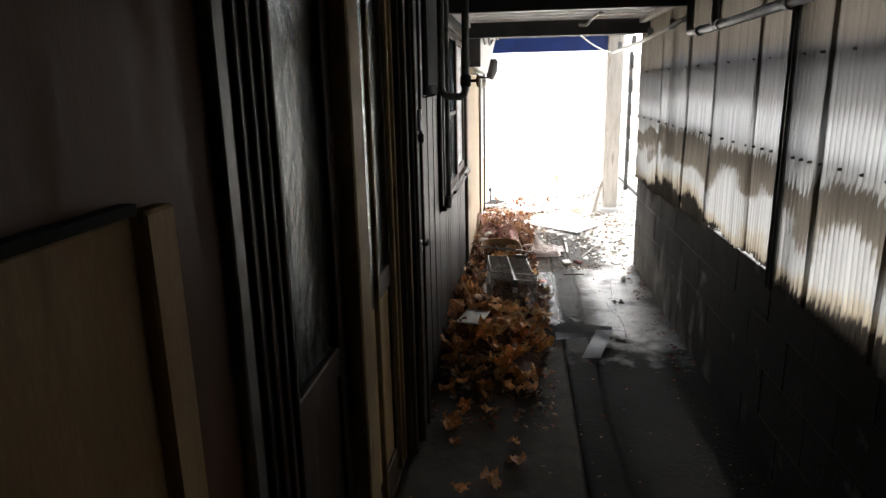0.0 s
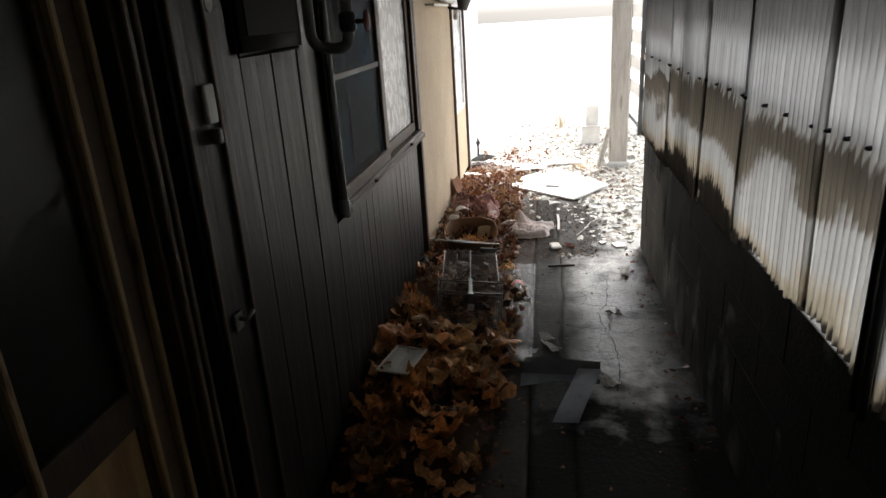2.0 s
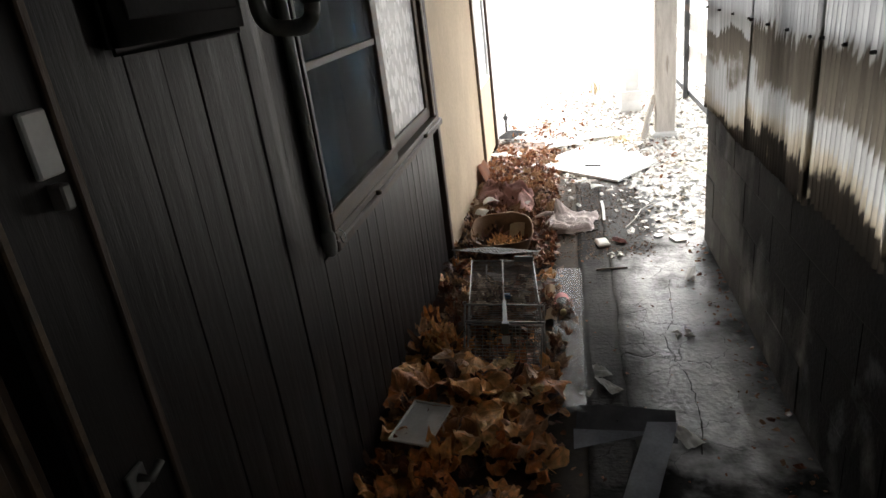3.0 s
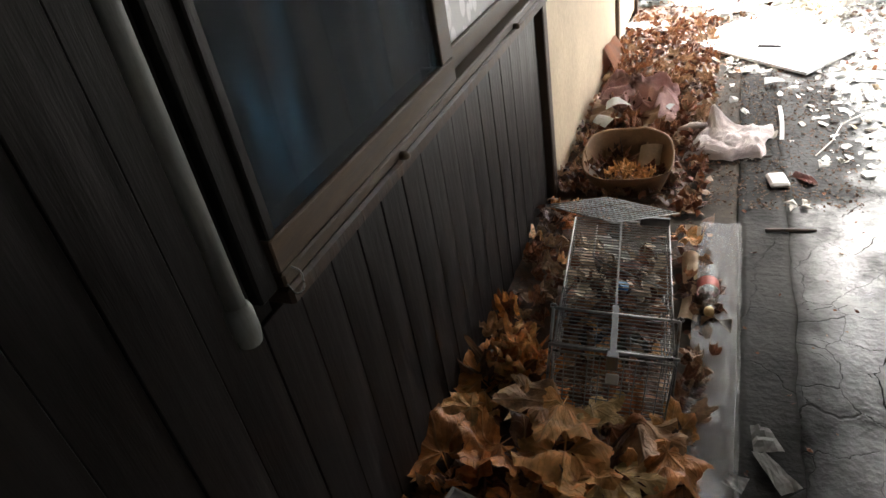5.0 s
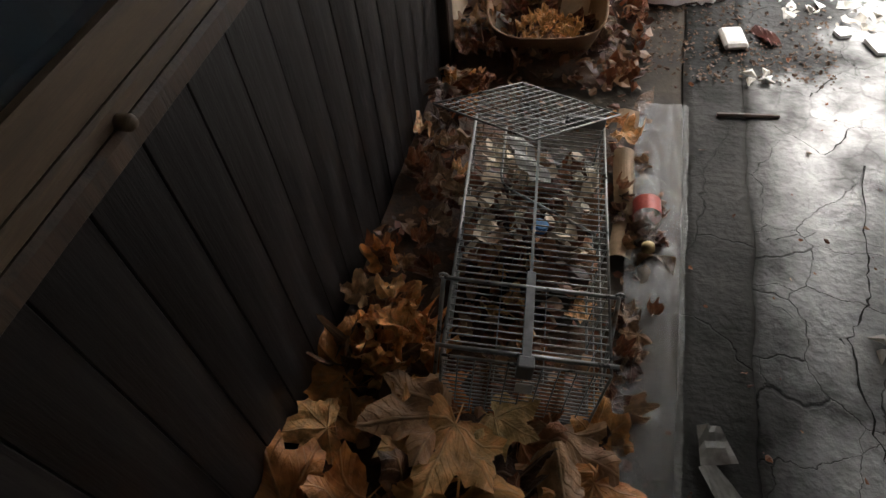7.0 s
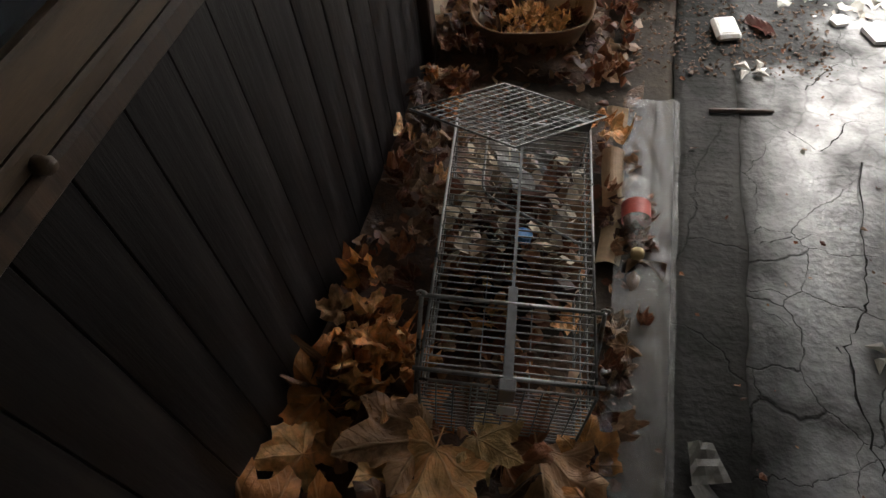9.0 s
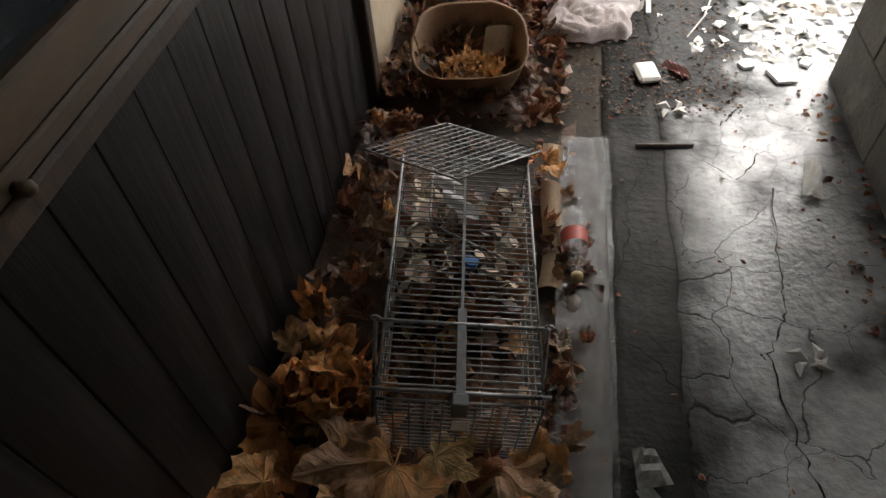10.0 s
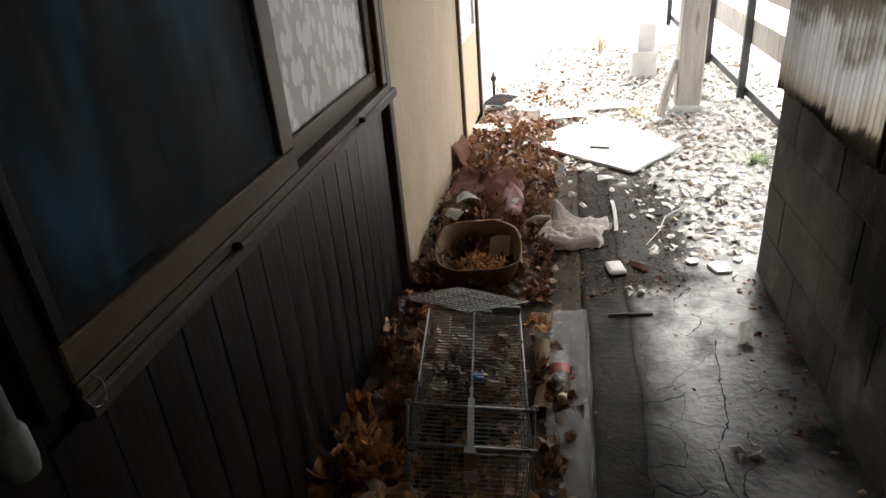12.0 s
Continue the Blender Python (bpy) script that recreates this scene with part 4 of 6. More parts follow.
unit = thing("wall_unit", "white boxed wall unit under the ceiling, its near side painted dark", "wall unit")
bm = bmesh.new()
a = [bm.verts.new((x, 5.6, z)) for x, z in ((0.012, 1.655), (0.034, 1.65), (0.120, 1.905), (0.012, 1.93))]
b = [bm.verts.new((x, 6.42, z)) for x, z in ((0.012, 1.60), (0.112, 1.595), (0.200, 1.94), (0.012, 1.96))]
bm.faces.new(a[::-1]), bm.faces.new(b)
for i in range(4):
    bm.faces.new((a[i], a[(i + 1) % 4], b[(i + 1) % 4], b[i]))
bmesh.ops.bevel(bm, geom=bm.edges[:], offset=0.006, segments=2, affect="EDGES")
part("case", bm, "white_paint", unit)
# dark slab puts the shade of the unit's near side into colour
part("dark_near_side", block(0.003, 0.10, 5.55, 5.595, 1.64, 1.94, bevel=0.003), "dark_metal", unit)
part("lip", block(0.012, 0.07, 5.64, 6.34, 1.58, 1.594, bevel=0.003), "white_plastic", unit)
lamp = thing("wall_lamp", "dark outdoor lamp on a bracket by the far door", "lamp")
part("bracket", tube(bmesh.new(), bend([(0.0, 6.8, 1.58), (0.09, 6.8, 1.56), (0.13, 6.8, 1.62)], 0.03), 0.012), "dark_metal", lamp, smooth=True)
part("shade", tube(bmesh.new(), [(0.15, 6.8, 1.75), (0.15, 6.8, 1.73), (0.135, 6.8, 1.63), (0.12, 6.8, 1.55)], [0.03, 0.055, 0.06, 0.035], 12), "dark_metal", lamp, smooth=True)
part("socket", tube(bmesh.new(), [(0.07, 6.76, 1.48), (0.07, 6.76, 1.56)], 0.022, 10), "white_plastic", lamp, "white socket", smooth=True)
cond = thing("white_conduit", "white plastic conduit along the top of the sheets", "conduit")
part("pipe", tube(bmesh.new(), bend([(1.35, 6.98, 1.785), (1.35, 5.3, 1.79), (1.345, 3.86, 1.83)], 0.05), 0.014, 8), "white_plastic", cond, smooth=True)
for y in (4.3, 5.0, 5.7, 6.5):
    part("clip", block(1.335, 1.37, y, y + 0.02, 1.80, 1.86), "grey_metal", cond)
    part("hanger", block(1.348, 1.352, y + 0.008, y + 0.012, 1.86, 2.02), "grey_metal", cond)
dark_pipe = thing("dark_pipe", "dark painted pipe with a stepped bend on the sheets", "pipe")
part("pipe", tube(bmesh.new(), bend([(1.35, 3.86, 1.99), (1.35, 3.86, 1.745), (1.345, 3.40, 1.735), (1.345, 2.0, 1.742), (1.345, -1.9, 1.75)], 0.06, 6), 0.021, 10), "dark_metal", dark_pipe, smooth=True)
part("riser", tube(bmesh.new(), bend([(1.345, 3.30, 1.738), (1.345, 3.34, 1.742), (1.345, 3.345, 1.99)], 0.03), 0.021, 10), "dark_metal", dark_pipe, "short upright branch", smooth=True)
for y in (3.62, 3.26, 2.45, 0.9):
    part("collar", tube(bmesh.new(), [(1.345, y - 0.015, 1.738), (1.345, y + 0.015, 1.738)], 0.027, 10), "grey_metal", dark_pipe)
cable = thing("hanging_cable", "white cable stub hanging from the ceiling panel", "cable")
part("cable", tube(bmesh.new(), bend([(0.98, 4.35, 2.0), (0.98, 4.5, 1.96), (0.93, 4.95, 1.93), (0.90, 5.0, 1.89), (0.85, 5.02, 1.90)], 0.05, 5), 0.011, 8), "white_plastic", cable, smooth=True)
part("tape", tube(bmesh.new(), [(0.965, 4.62, 1.951), (0.958, 4.68, 1.947)], 0.015, 8), "dark_metal", cable)
wirec = thing("sagging_cable", "thin white cable sagging towards the conduit", "cable")
sag = [(0.82 + 0.53 * t, 5.24 + 1.6 * t, 1.90 - 0.12 * t - 0.16 * t * (1 - t)) for t in [i / 12 for i in range(13)]]
part("cable", tube(bmesh.new(), sag, 0.006, 6), "white_plastic", wirec, smooth=True)
stray = thing("loose_wiring", "black cables bunched under the ceiling by the wall unit", "cable")
for dx, dz in ((0, 0), (0.05, -0.02), (0.1, 0.015)):
    part("strand", tube(bmesh.new(), [(0.12 + dx, 5.25 + 1.2 * t, 1.955 + dz - 0.10 * math.sin(t * 3.1) + 0.02 * math.sin(t * 9 + dx * 30)) for t in [i / 10 for i in range(11)]], 0.009, 6), "dark_metal", stray, smooth=True)
stake = thing("iron_stake", "small rusty iron stake with a knob by the wall", "stake")
part("rod", tube(bmesh.new(), [(0.05, 8.32, -0.03), (0.05, 8.32, 0.16)], 0.012), "dark_metal", stake)
part("knob", tube(bmesh.new(), [(0.05, 8.32, 0.15), (0.05, 8.32, 0.175), (0.05, 8.32, 0.195), (0.05, 8.32, 0.21), (0.05, 8.32, 0.24)], [0.008, 0.024, 0.024, 0.010, 0.006], 10), "dark_metal", stake, smooth=True)


# ---- fallen leaves ----
def leaf_material(name, by_island, rust=False, tones=None):
    m = bpy.data.materials.new(name)
    m.use_nodes = True
    n, l = m.node_tree.nodes, m.node_tree.links
    b = n["Principled BSDF"]
    if by_island:
        src = n.new("ShaderNodeNewGeometry").outputs["Random Per Island"]
    else:
        src = n.new("ShaderNodeObjectInfo").outputs["Random"]
    ramp = n.new("ShaderNodeValToRGB")
    cr = ramp.color_ramp
    stops = [(0.0, (0.07, 0.032, 0.016)), (0.12, (0.17, 0.08, 0.035)), (0.25, (0.48, 0.16, 0.05)), (0.42, (0.74, 0.28, 0.08)), (0.6, (0.84, 0.38, 0.13)), (0.75, (0.82, 0.46, 0.21)), (0.88, (0.64, 0.29, 0.08)), (1.0, (0.38, 0.15, 0.07))]
    if rust:
        stops = [(0.0, (0.05, 0.02, 0.012)), (0.2, (0.11, 0.036, 0.017)), (0.4, (0.20, 0.066, 0.025)), (0.6, (0.26, 0.105, 0.045)), (0.8, (0.34, 0.19, 0.10)), (1.0, (0.26, 0.17, 0.11))]
    if tones:
        stops = [(0.0, tones[0]), (1.0, tones[1])]
    cr.elements[0].position, cr.elements[0].color = 0.0, (*stops[0][1], 1)
    cr.elements[1].position, cr.elements[1].color = 1.0, (*stops[-1][1], 1)
    for p, c in stops[1:-1]:
        cr.elements.new(p).color = (*c, 1)
    l.new(src, ramp.inputs["Fac"])
    co = n.new("ShaderNodeTexCoord")
    noise_ = n.new("ShaderNodeTexNoise")
    noise_.inputs["Scale"].default_value, noise_.inputs["Detail"].default_value = (22 if by_island else 4.5), 6
    l.new(co.outputs["Object"], noise_.inputs["Vector"])
    blot = n.new("ShaderNodeMapRange")
    blot.inputs["From Min"].default_value, blot.inputs["From Max"].default_value = 0.36, 0.66
    blot.inputs["To Min"].default_value, blot.inputs["To Max"].default_value = 0.6, 1.25
    l.new(noise_.outputs["Fac"], blot.inputs["Value"])
    hs = n.new("ShaderNodeHueSaturation")
    l.new(ramp.outputs["Color"], hs.inputs["Color"])
    l.new(blot.outputs["Result"], hs.inputs["Value"])
    colour = hs.outputs["Color"]
    height = noise_.outputs["Fac"]
    if not by_island:
        sep = n.new("ShaderNodeSeparateXYZ")
        l.new(co.outputs["Object"], sep.inputs["Vector"])

        def calc(op, a, b=None, c=None):
            q = n.new("ShaderNodeMath")
            q.operation = op
            for i, v in enumerate((a, b, c)):
                if v is None:
                    continue
                if isinstance(v, (int, float)):
                    q.inputs[i].default_value = v
                else:
                    l.new(v, q.inputs[i])
            return q.outputs["Value"]
        ang = calc("ARCTAN2", sep.outputs["X"], sep.outputs["Y"])
        off = calc("ABSOLUTE", calc("SUBTRACT", calc("FRACT", calc("ADD", calc("DIVIDE", ang, 0.84), 0.5)), 0.5))
        r = calc("SQRT", calc("ADD", calc("MULTIPLY", sep.outputs["X"], sep.outputs["X"]), calc("MULTIPLY", sep.outputs["Y"], sep.outputs["Y"])))
        dist = calc("MULTIPLY", calc("MULTIPLY", off, 0.86), r)
        vein = n.new("ShaderNodeMapRange")
        vein.inputs["From Min"].default_value, vein.inputs["From Max"].default_value = 0.006, 0.022
        vein.inputs["To Min"].default_value, vein.inputs["To Max"].default_value = 1.0, 0.0
        l.new(dist, vein.inputs["Value"])
        side = calc("FRACT", calc("SUBTRACT", calc("MULTIPLY", r, 7.0), calc("MULTIPLY", off, 5.0)))
        sidev = n.new("ShaderNodeMapRange")
        sidev.inputs["From Min"].default_value, sidev.inputs["From Max"].default_value = 0.0, 0.16
        sidev.inputs["To Min"].default_value, sidev.inputs["To Max"].default_value = 0.35, 0.0
        l.new(side, sidev.inputs["Value"])
        both = calc("MAXIMUM", vein.outputs["Result"], sidev.outputs["Result"])
        mix = n.new("ShaderNodeMix")
        mix.data_type = "RGBA"
        l.new(calc("MULTIPLY", both, 0.22), mix.inputs["Factor"])
        l.new(colour, mix.inputs["A"])
        mix.inputs["B"].default_value = (0.50, 0.36, 0.19, 1)
        colour = mix.outputs["Result"]
        height = calc("ADD", both, noise_.outputs["Fac"])
    l.new(colour, b.inputs["Base Color"])
    b.inputs["Roughness"].default_value = 0.46
    bp = n.new("ShaderNodeBump")
    bp.inputs["Strength"].default_value, bp.inputs["Distance"].default_value = 0.5, (0.002 if by_island else 0.03)
    l.new(height, bp.inputs["Height"])
    l.new(bp.outputs["Normal"], b.inputs["Normal"])
    tr = n.new("ShaderNodeBsdfTranslucent")
    l.new(colour, tr.inputs["Color"])
    mx = n.new("ShaderNodeMixShader")
    mx.inputs["Fac"].default_value = 0.22
    l.new(b.outputs["BSDF"], mx.inputs[1])
    l.new(tr.outputs["BSDF"], mx.inputs[2])
    l.new(mx.outputs["Shader"], n["Material Output"].inputs["Surface"])
    return m


M["leaf"] = leaf_material("dry_leaf", False)
M["leaf_rust"] = leaf_material("wet_rust_leaf", False, True)
M["leaf_tan"] = leaf_material("tan_leaf", False, tones=((0.76, 0.39, 0.14), (0.88, 0.50, 0.21)))
M["leaf_brown"] = leaf_material("dull_brown_leaf", False, tones=((0.42, 0.235, 0.12), (0.58, 0.35, 0.19)))
M["leaf_ochre"] = leaf_material("ochre_leaf", False, tones=((0.50, 0.20, 0.06), (0.76, 0.33, 0.10)))
M["leaf_green"] = leaf_material("greenish_leaf", False, tones=((0.58, 0.38, 0.16), (0.66, 0.45, 0.20)))
M["leaf_bits"] = leaf_material("dry_leaf_bits", True, True)


def leaf_mesh(seed, curl, crumple, mat="leaf", fold=0.0):
    """A five-lobed dry leaf one unit long, its stalk end at the origin, curled and creased."""
    rng = random.Random(seed)
    bm = bmesh.new()
    lobes = [(a + rng.uniform(-0.07, 0.07), r * rng.uniform(0.9, 1.08), w) for a, r, w in ((-1.72, 0.66, 0.50), (-0.84, 0.90, 0.46), (0.0, 1.0, 0.46), (0.84, 0.90, 0.46), (1.72, 0.66, 0.50))]
    outline = []
    count = 57
    for i in range(count):
        a = -2.45 + 4.9 * i / (count - 1)
        body = 0.56 if abs(a) < 1.9 else max(0.22, 0.56 - 0.75 * (abs(a) - 1.9))
        r = max([body] + [q * (1 - 0.42 * abs((a - p) / w) ** 1.25) for p, q, w in lobes if abs(a - p) < w * 1.1])
        outline.append((a, r * (1 + (0.05 if i % 3 == 1 else -0.035) * rng.uniform(0.3, 1.3))))
    ph = rng.uniform(0, 6)

    def lift(a, r):
        crease = 0.15 * abs(math.sin((a / 0.84) * math.pi)) ** 1.3 * r * (1.2 - 0.5 * r)
        z = curl * r * r * (0.6 + 0.4 * math.sin(a * 1.5 + ph)) - crease
        z += crumple * noise.noise((r * math.sin(a) * 2.6 + seed * 3.7, r * math.cos(a) * 2.6, 0.5))
        pull = 1 - 0.25 * abs(curl) * r
        x, y = pull * r * math.sin(a), pull * r * math.cos(a)
        if fold:
            # bent up on both sides of the midrib, more on one side, and rolled at the tip
            f = fold * (1.25 if x > 0 else 0.75)
            x, z = x * math.cos(f) - 0.3 * z, z + abs(x) * math.sin(f)
            t = max(0, y - 0.35) * fold * 1.3
            y, z = y - 0.4 * t * t, z + 0.55 * t * abs(t)
        z += 0.5 * crumple * noise.noise((x * 5 + seed, y * 5, 1.5)) * r + 0.22 * crumple * noise.noise((x * 13 + seed, y * 13, 2.5)) * r
        return (x, y, z)
    hub = bm.verts.new((0, 0, 0))
    rings = [[bm.verts.new(lift(a, r * k)) for a, r in outline] for k in (0.22, 0.45, 0.66, 0.85, 1.0)]
    for i in range(len(outline) - 1):
        bm.faces.new((hub, rings[0][i], rings[0][i + 1]))
        for p, q in zip(rings, rings[1:]):
            bm.faces.new((p[i], q[i], q[i + 1], p[i + 1]))
    # stalk
    s = [bm.verts.new(p) for p in ((-0.012, 0, 0), (0.012, 0, 0), (0.02, -0.28, 0.03), (0.0, -0.28, 0.04))]
    bm.faces.new(s)
    return finish("leaf", bm, mat, smooth=True)


flat_leaves = [leaf_mesh(i, 0.12 + 0.09 * (i % 3), 0.28, "leaf", (-0.12, -0.25, 0.15)[i % 3]) for i in range(6)]
curled_leaves = [leaf_mesh(20 + i, 0.40 + 0.1 * (i % 3), 0.42, "leaf", (0.30, -0.45, -0.6, 0.4, -0.35, -0.7, -0.5)[i]) for i in range(7)]
crumpled_leaves = [leaf_mesh(60 + i, 0.7 + 0.15 * (i % 3), 0.75, "leaf", (0.7, -0.8, 0.9, -0.6, -0.9, 0.5, -0.7)[i]) for i in range(7)]
hay_leaves = [leaf_mesh(170 + i, 0.5, 0.5, "leaf_tan", 0.5 - 0.25 * i) for i in range(5)]
rust_leaves = [leaf_mesh(40 + i, 0.3 + 0.15 * (i % 3), 0.4, "leaf_rust", 0.5 * (i % 3)) for i in range(6)]


def heap_height(x, y):
    """How high the drift of leaves lies along the wall."""
    h = 0.0
    if 2.9 < y < 4.3:
        w = 0.56 if y > 3.3 else 0.32 + 0.6 * (y - 2.9)
        h = 0.08 * max(0, 1 - (x / w) ** 4) * min(1, (y - 2.9) / 0.5) * min(1, (4.38 - y) / 0.5)
    if 4.1 < y < 5.15:
        h = max(h, 0.085 * max(0, 1 - (x / 0.24) ** 2) * min(1, (5.15 - y) / 0.2))
    if 5.15 < y < 7.2:
        h = max(h, 0.07 * max(0, 1 - (x / 0.52) ** 2))
    if y >= 7.2:
        h = max(h, 0.03 * max(0, 1 - (x / 0.5) ** 2))
    return h + 0.012 * max(0, noise.noise((x * 9, y * 9, 2)))


heap = thing("leaf_drift", "drift of large brown and ochre leaves along the boarded wall", "leaves")
bm = bmesh.new()
grid = [[bm.verts.new((0.002 + 0.028 * i, 2.8 + 0.04 * j, -0.012 + 0.9 * heap_height(0.028 * i, 2.8 + 0.04 * j) + (0.012 * noise.noise((i * 0.8, j * 0.9, 1)) if heap_height(0.028 * i, 2.8 + 0.04 * j) > 0.015 else 0))) for i in range(23)] for j in range(130)]
for j in range(129):
    for i in range(22):
        bm.faces.new((grid[j][i], grid[j][i + 1], grid[j + 1][i + 1], grid[j + 1][i]))
M["mulch"] = material("rotting_leaf_mulch", (0.035, 0.019, 0.010), (0.13, 0.066, 0.032), scale=28, rough=0.75, bump=0.9, fine=120, fine_bump=0.6)
part("mulch", bm, "mulch", heap, "dark rotting leaf mulch", smooth=True)
rng = random.Random(11)


def scatter(count, x0, x1, y0, y1, s0, s1, tilt, curled, lift=0.0, parent=heap, rust=False):
    for _ in range(count):
        x, y = rng.uniform(x0, x1), rng.uniform(y0, y1)
        me = rng.choice(rust_leaves if parent is not heap or rust else curled_leaves if rng.random() < curled else flat_leaves)
        if parent is heap and not rust and curled >= 0.7 and rng.random() < 0.7:
            me = rng.choice(crumpled_leaves)
        s = rng.uniform(s0, s1)
        ob = new("leaf", me)
        ob.parent = parent
        ob.matrix_world = Matrix.Translation((max(x, 0.03 + 0.3 * s), y, heap_height(x, y) + 0.012 + lift * (x > 0.27 or y > 3.85) + rng.uniform(0, 0.022))) @ pose(0, 0, 0, rng.gauss(-8, tilt), rng.gauss(10, tilt), 0) @ pose(0, 0, 0, 0, 0, rng.uniform(0, 360)) @ Matrix.Diagonal((s, s, s, 1))


scatter(40, 0.06, 0.57, 3.45, 4.06, 0.08, 0.15, 17, 0.5)
scatter(34, 0.06, 0.55, 3.1, 4.0, 0.05, 0.11, 22, 0.5, 0.0, heap, True)
scatter(13, 0.06, 0.50, 3.1, 3.5, 0.08, 0.13, 18, 0.6)
scatter(9, 0.04, 0.40, 2.95, 3.35, 0.06, 0.11, 18, 0.5)
scatter(12, 0.04, 0.40, 2.95, 3.35, 0.04, 0.08, 18, 0.5, 0.0, heap, True)
scatter(20, 0.05, 0.20, 4.03, 4.28, 0.05, 0.10, 34, 0.9, 0.03)
scatter(34, 0.03, 0.19, 4.28, 5.05, 0.04, 0.085, 36, 0.8, 0.02, heap, True)
scatter(8, 0.03, 0.19, 4.6, 5.05, 0.04, 0.07, 36, 0.9, 0.03)
scatter(14, 0.555, 0.62, 4.0, 4.95, 0.035, 0.065, 25, 0.8, 0.0, heap, True)
scatter(9, 0.27, 0.48, 4.12, 4.62, 0.05, 0.085, 20, 0.5, -0.01)
scatter(46, 0.05, 0.52, 2.92, 3.55, 0.07, 0.12, 20, 0.5, 0.01)
scatter(16, 0.55, 0.64, 4.15, 4.75, 0.03, 0.06, 25, 0.9, 0.0, heap, True)
# the largest leaves on top of the drift
HERO = ((0.30, 3.98, 0.165, 172, "leaf_tan", -16, 0), (0.27, 4.00, 0.16, 118, "leaf_brown", -14, 14), (0.47, 4.03, 0.17, 196, "leaf_brown", -10, -8), (0.55, 3.95, 0.16, 170, "leaf_ochre", -12, 10),
        (0.33, 3.86, 0.19, 186, "leaf_tan", -10, 6), (0.06, 4.05, 0.15, 60, "leaf_ochre", 10, 24), (0.075, 3.93, 0.10, 110, "leaf_tan", 6, 12), (0.19, 3.82, 0.15, 150, "leaf_ochre", -18, 12), (0.05, 3.78, 0.17, 40, "leaf_ochre", 12, 20),
        (0.44, 3.84, 0.15, 215, "leaf_green", -8, -10), (0.36, 4.03, 0.10, 250, "leaf_green", 0, -6), (0.42, 3.70, 0.17, 160, "leaf_tan", -12, 5), (0.28, 3.64, 0.17, 230, "leaf_ochre", -6, 8),
        (0.51, 3.72, 0.15, 120, "leaf_ochre", -10, -12), (0.38, 3.52, 0.14, 20, "leaf_tan", 10, 0), (0.47, 3.58, 0.14, 290, "leaf_brown", 5, -10))
for k, (x, y, s, turn, tone, lean, roll) in enumerate(HERO):
    ob = new("leaf", leaf_mesh(90 + k, 0.10 + 0.08 * (k % 3), 0.30, tone, (-0.15, 0.12, -0.22)[k % 3]))
    ob.parent = heap
    ob.matrix_world = Matrix.Translation((x, y, heap_height(x, y) + (0.085 if k == 0 else 0.030 if y > 3.97 and x > 0.3 else 0.055) + 0.006 * (k % 4))) @ pose(0, 0, 0, lean, roll, 0) @ pose(0, 0, 0, 0, 0, turn) @ Matrix.Diagonal((s, s, s, 1))
for x, y, s, turn, tone in ((0.53, 4.85, 0.085, 285, "leaf_tan"), (0.50, 4.92, 0.07, 250, "leaf_ochre")):
    ob = new("leaf", leaf_mesh(int(1000 * x), 0.4, 0.4, tone, 0.5))
    ob.parent = heap
    ob.matrix_world = Matrix.Translation((x, y, 0.05)) @ pose(0, 0, 0, 4, -8, turn) @ Matrix.Diagonal((s, s, s, 1))
# upright curled leaves between the cage and the boards
for k, (x, y, s, turn, tone) in enumerate(((0.15, 4.17, 0.10, 10, "leaf_tan"), (0.17, 4.12, 0.085, 60, "leaf_ochre"), (0.11, 4.22, 0.09, 320, "leaf_tan"), (0.07, 4.30, 0.08, 30, "leaf_ochre"), (0.18, 4.06, 0.07, 200, "leaf_tan"), (0.05, 4.22, 0.07, 90, "leaf_brown"))):
    ob = new("leaf", leaf_mesh(140 + k, 0.8, 0.7, tone, 0.75 - 0.2 * (k % 3)))
    ob.parent = heap
    ob.matrix_world = Matrix.Translation((x, y, heap_height(x, y) + 0.05)) @ pose(0, 0, 0, 38 - 7 * k, 20, 0) @ pose(0, 0, 0, 0, 0, turn) @ Matrix.Diagonal((s, s, s, 1))
scatter(12, 0.06, 0.42, 1.9, 2.95, 0.04, 0.09, 15, 0.6)
far_heap = thing("leaf_drift", "drift of rust-brown leaves along the cream wall", "leaves")
scatter(130, 0.04, 0.55, 5.12, 6.35, 0.045, 0.09, 26, 0.65, 0.01, far_heap)
scatter(90, 0.04, 0.55, 6.2, 7.4, 0.04, 0.075, 24, 0.6, 0.0, far_heap)
scatter(40, 0.05, 0.8, 7.2, 8.8, 0.035, 0.06, 12, 0.5, -0.008, far_heap)


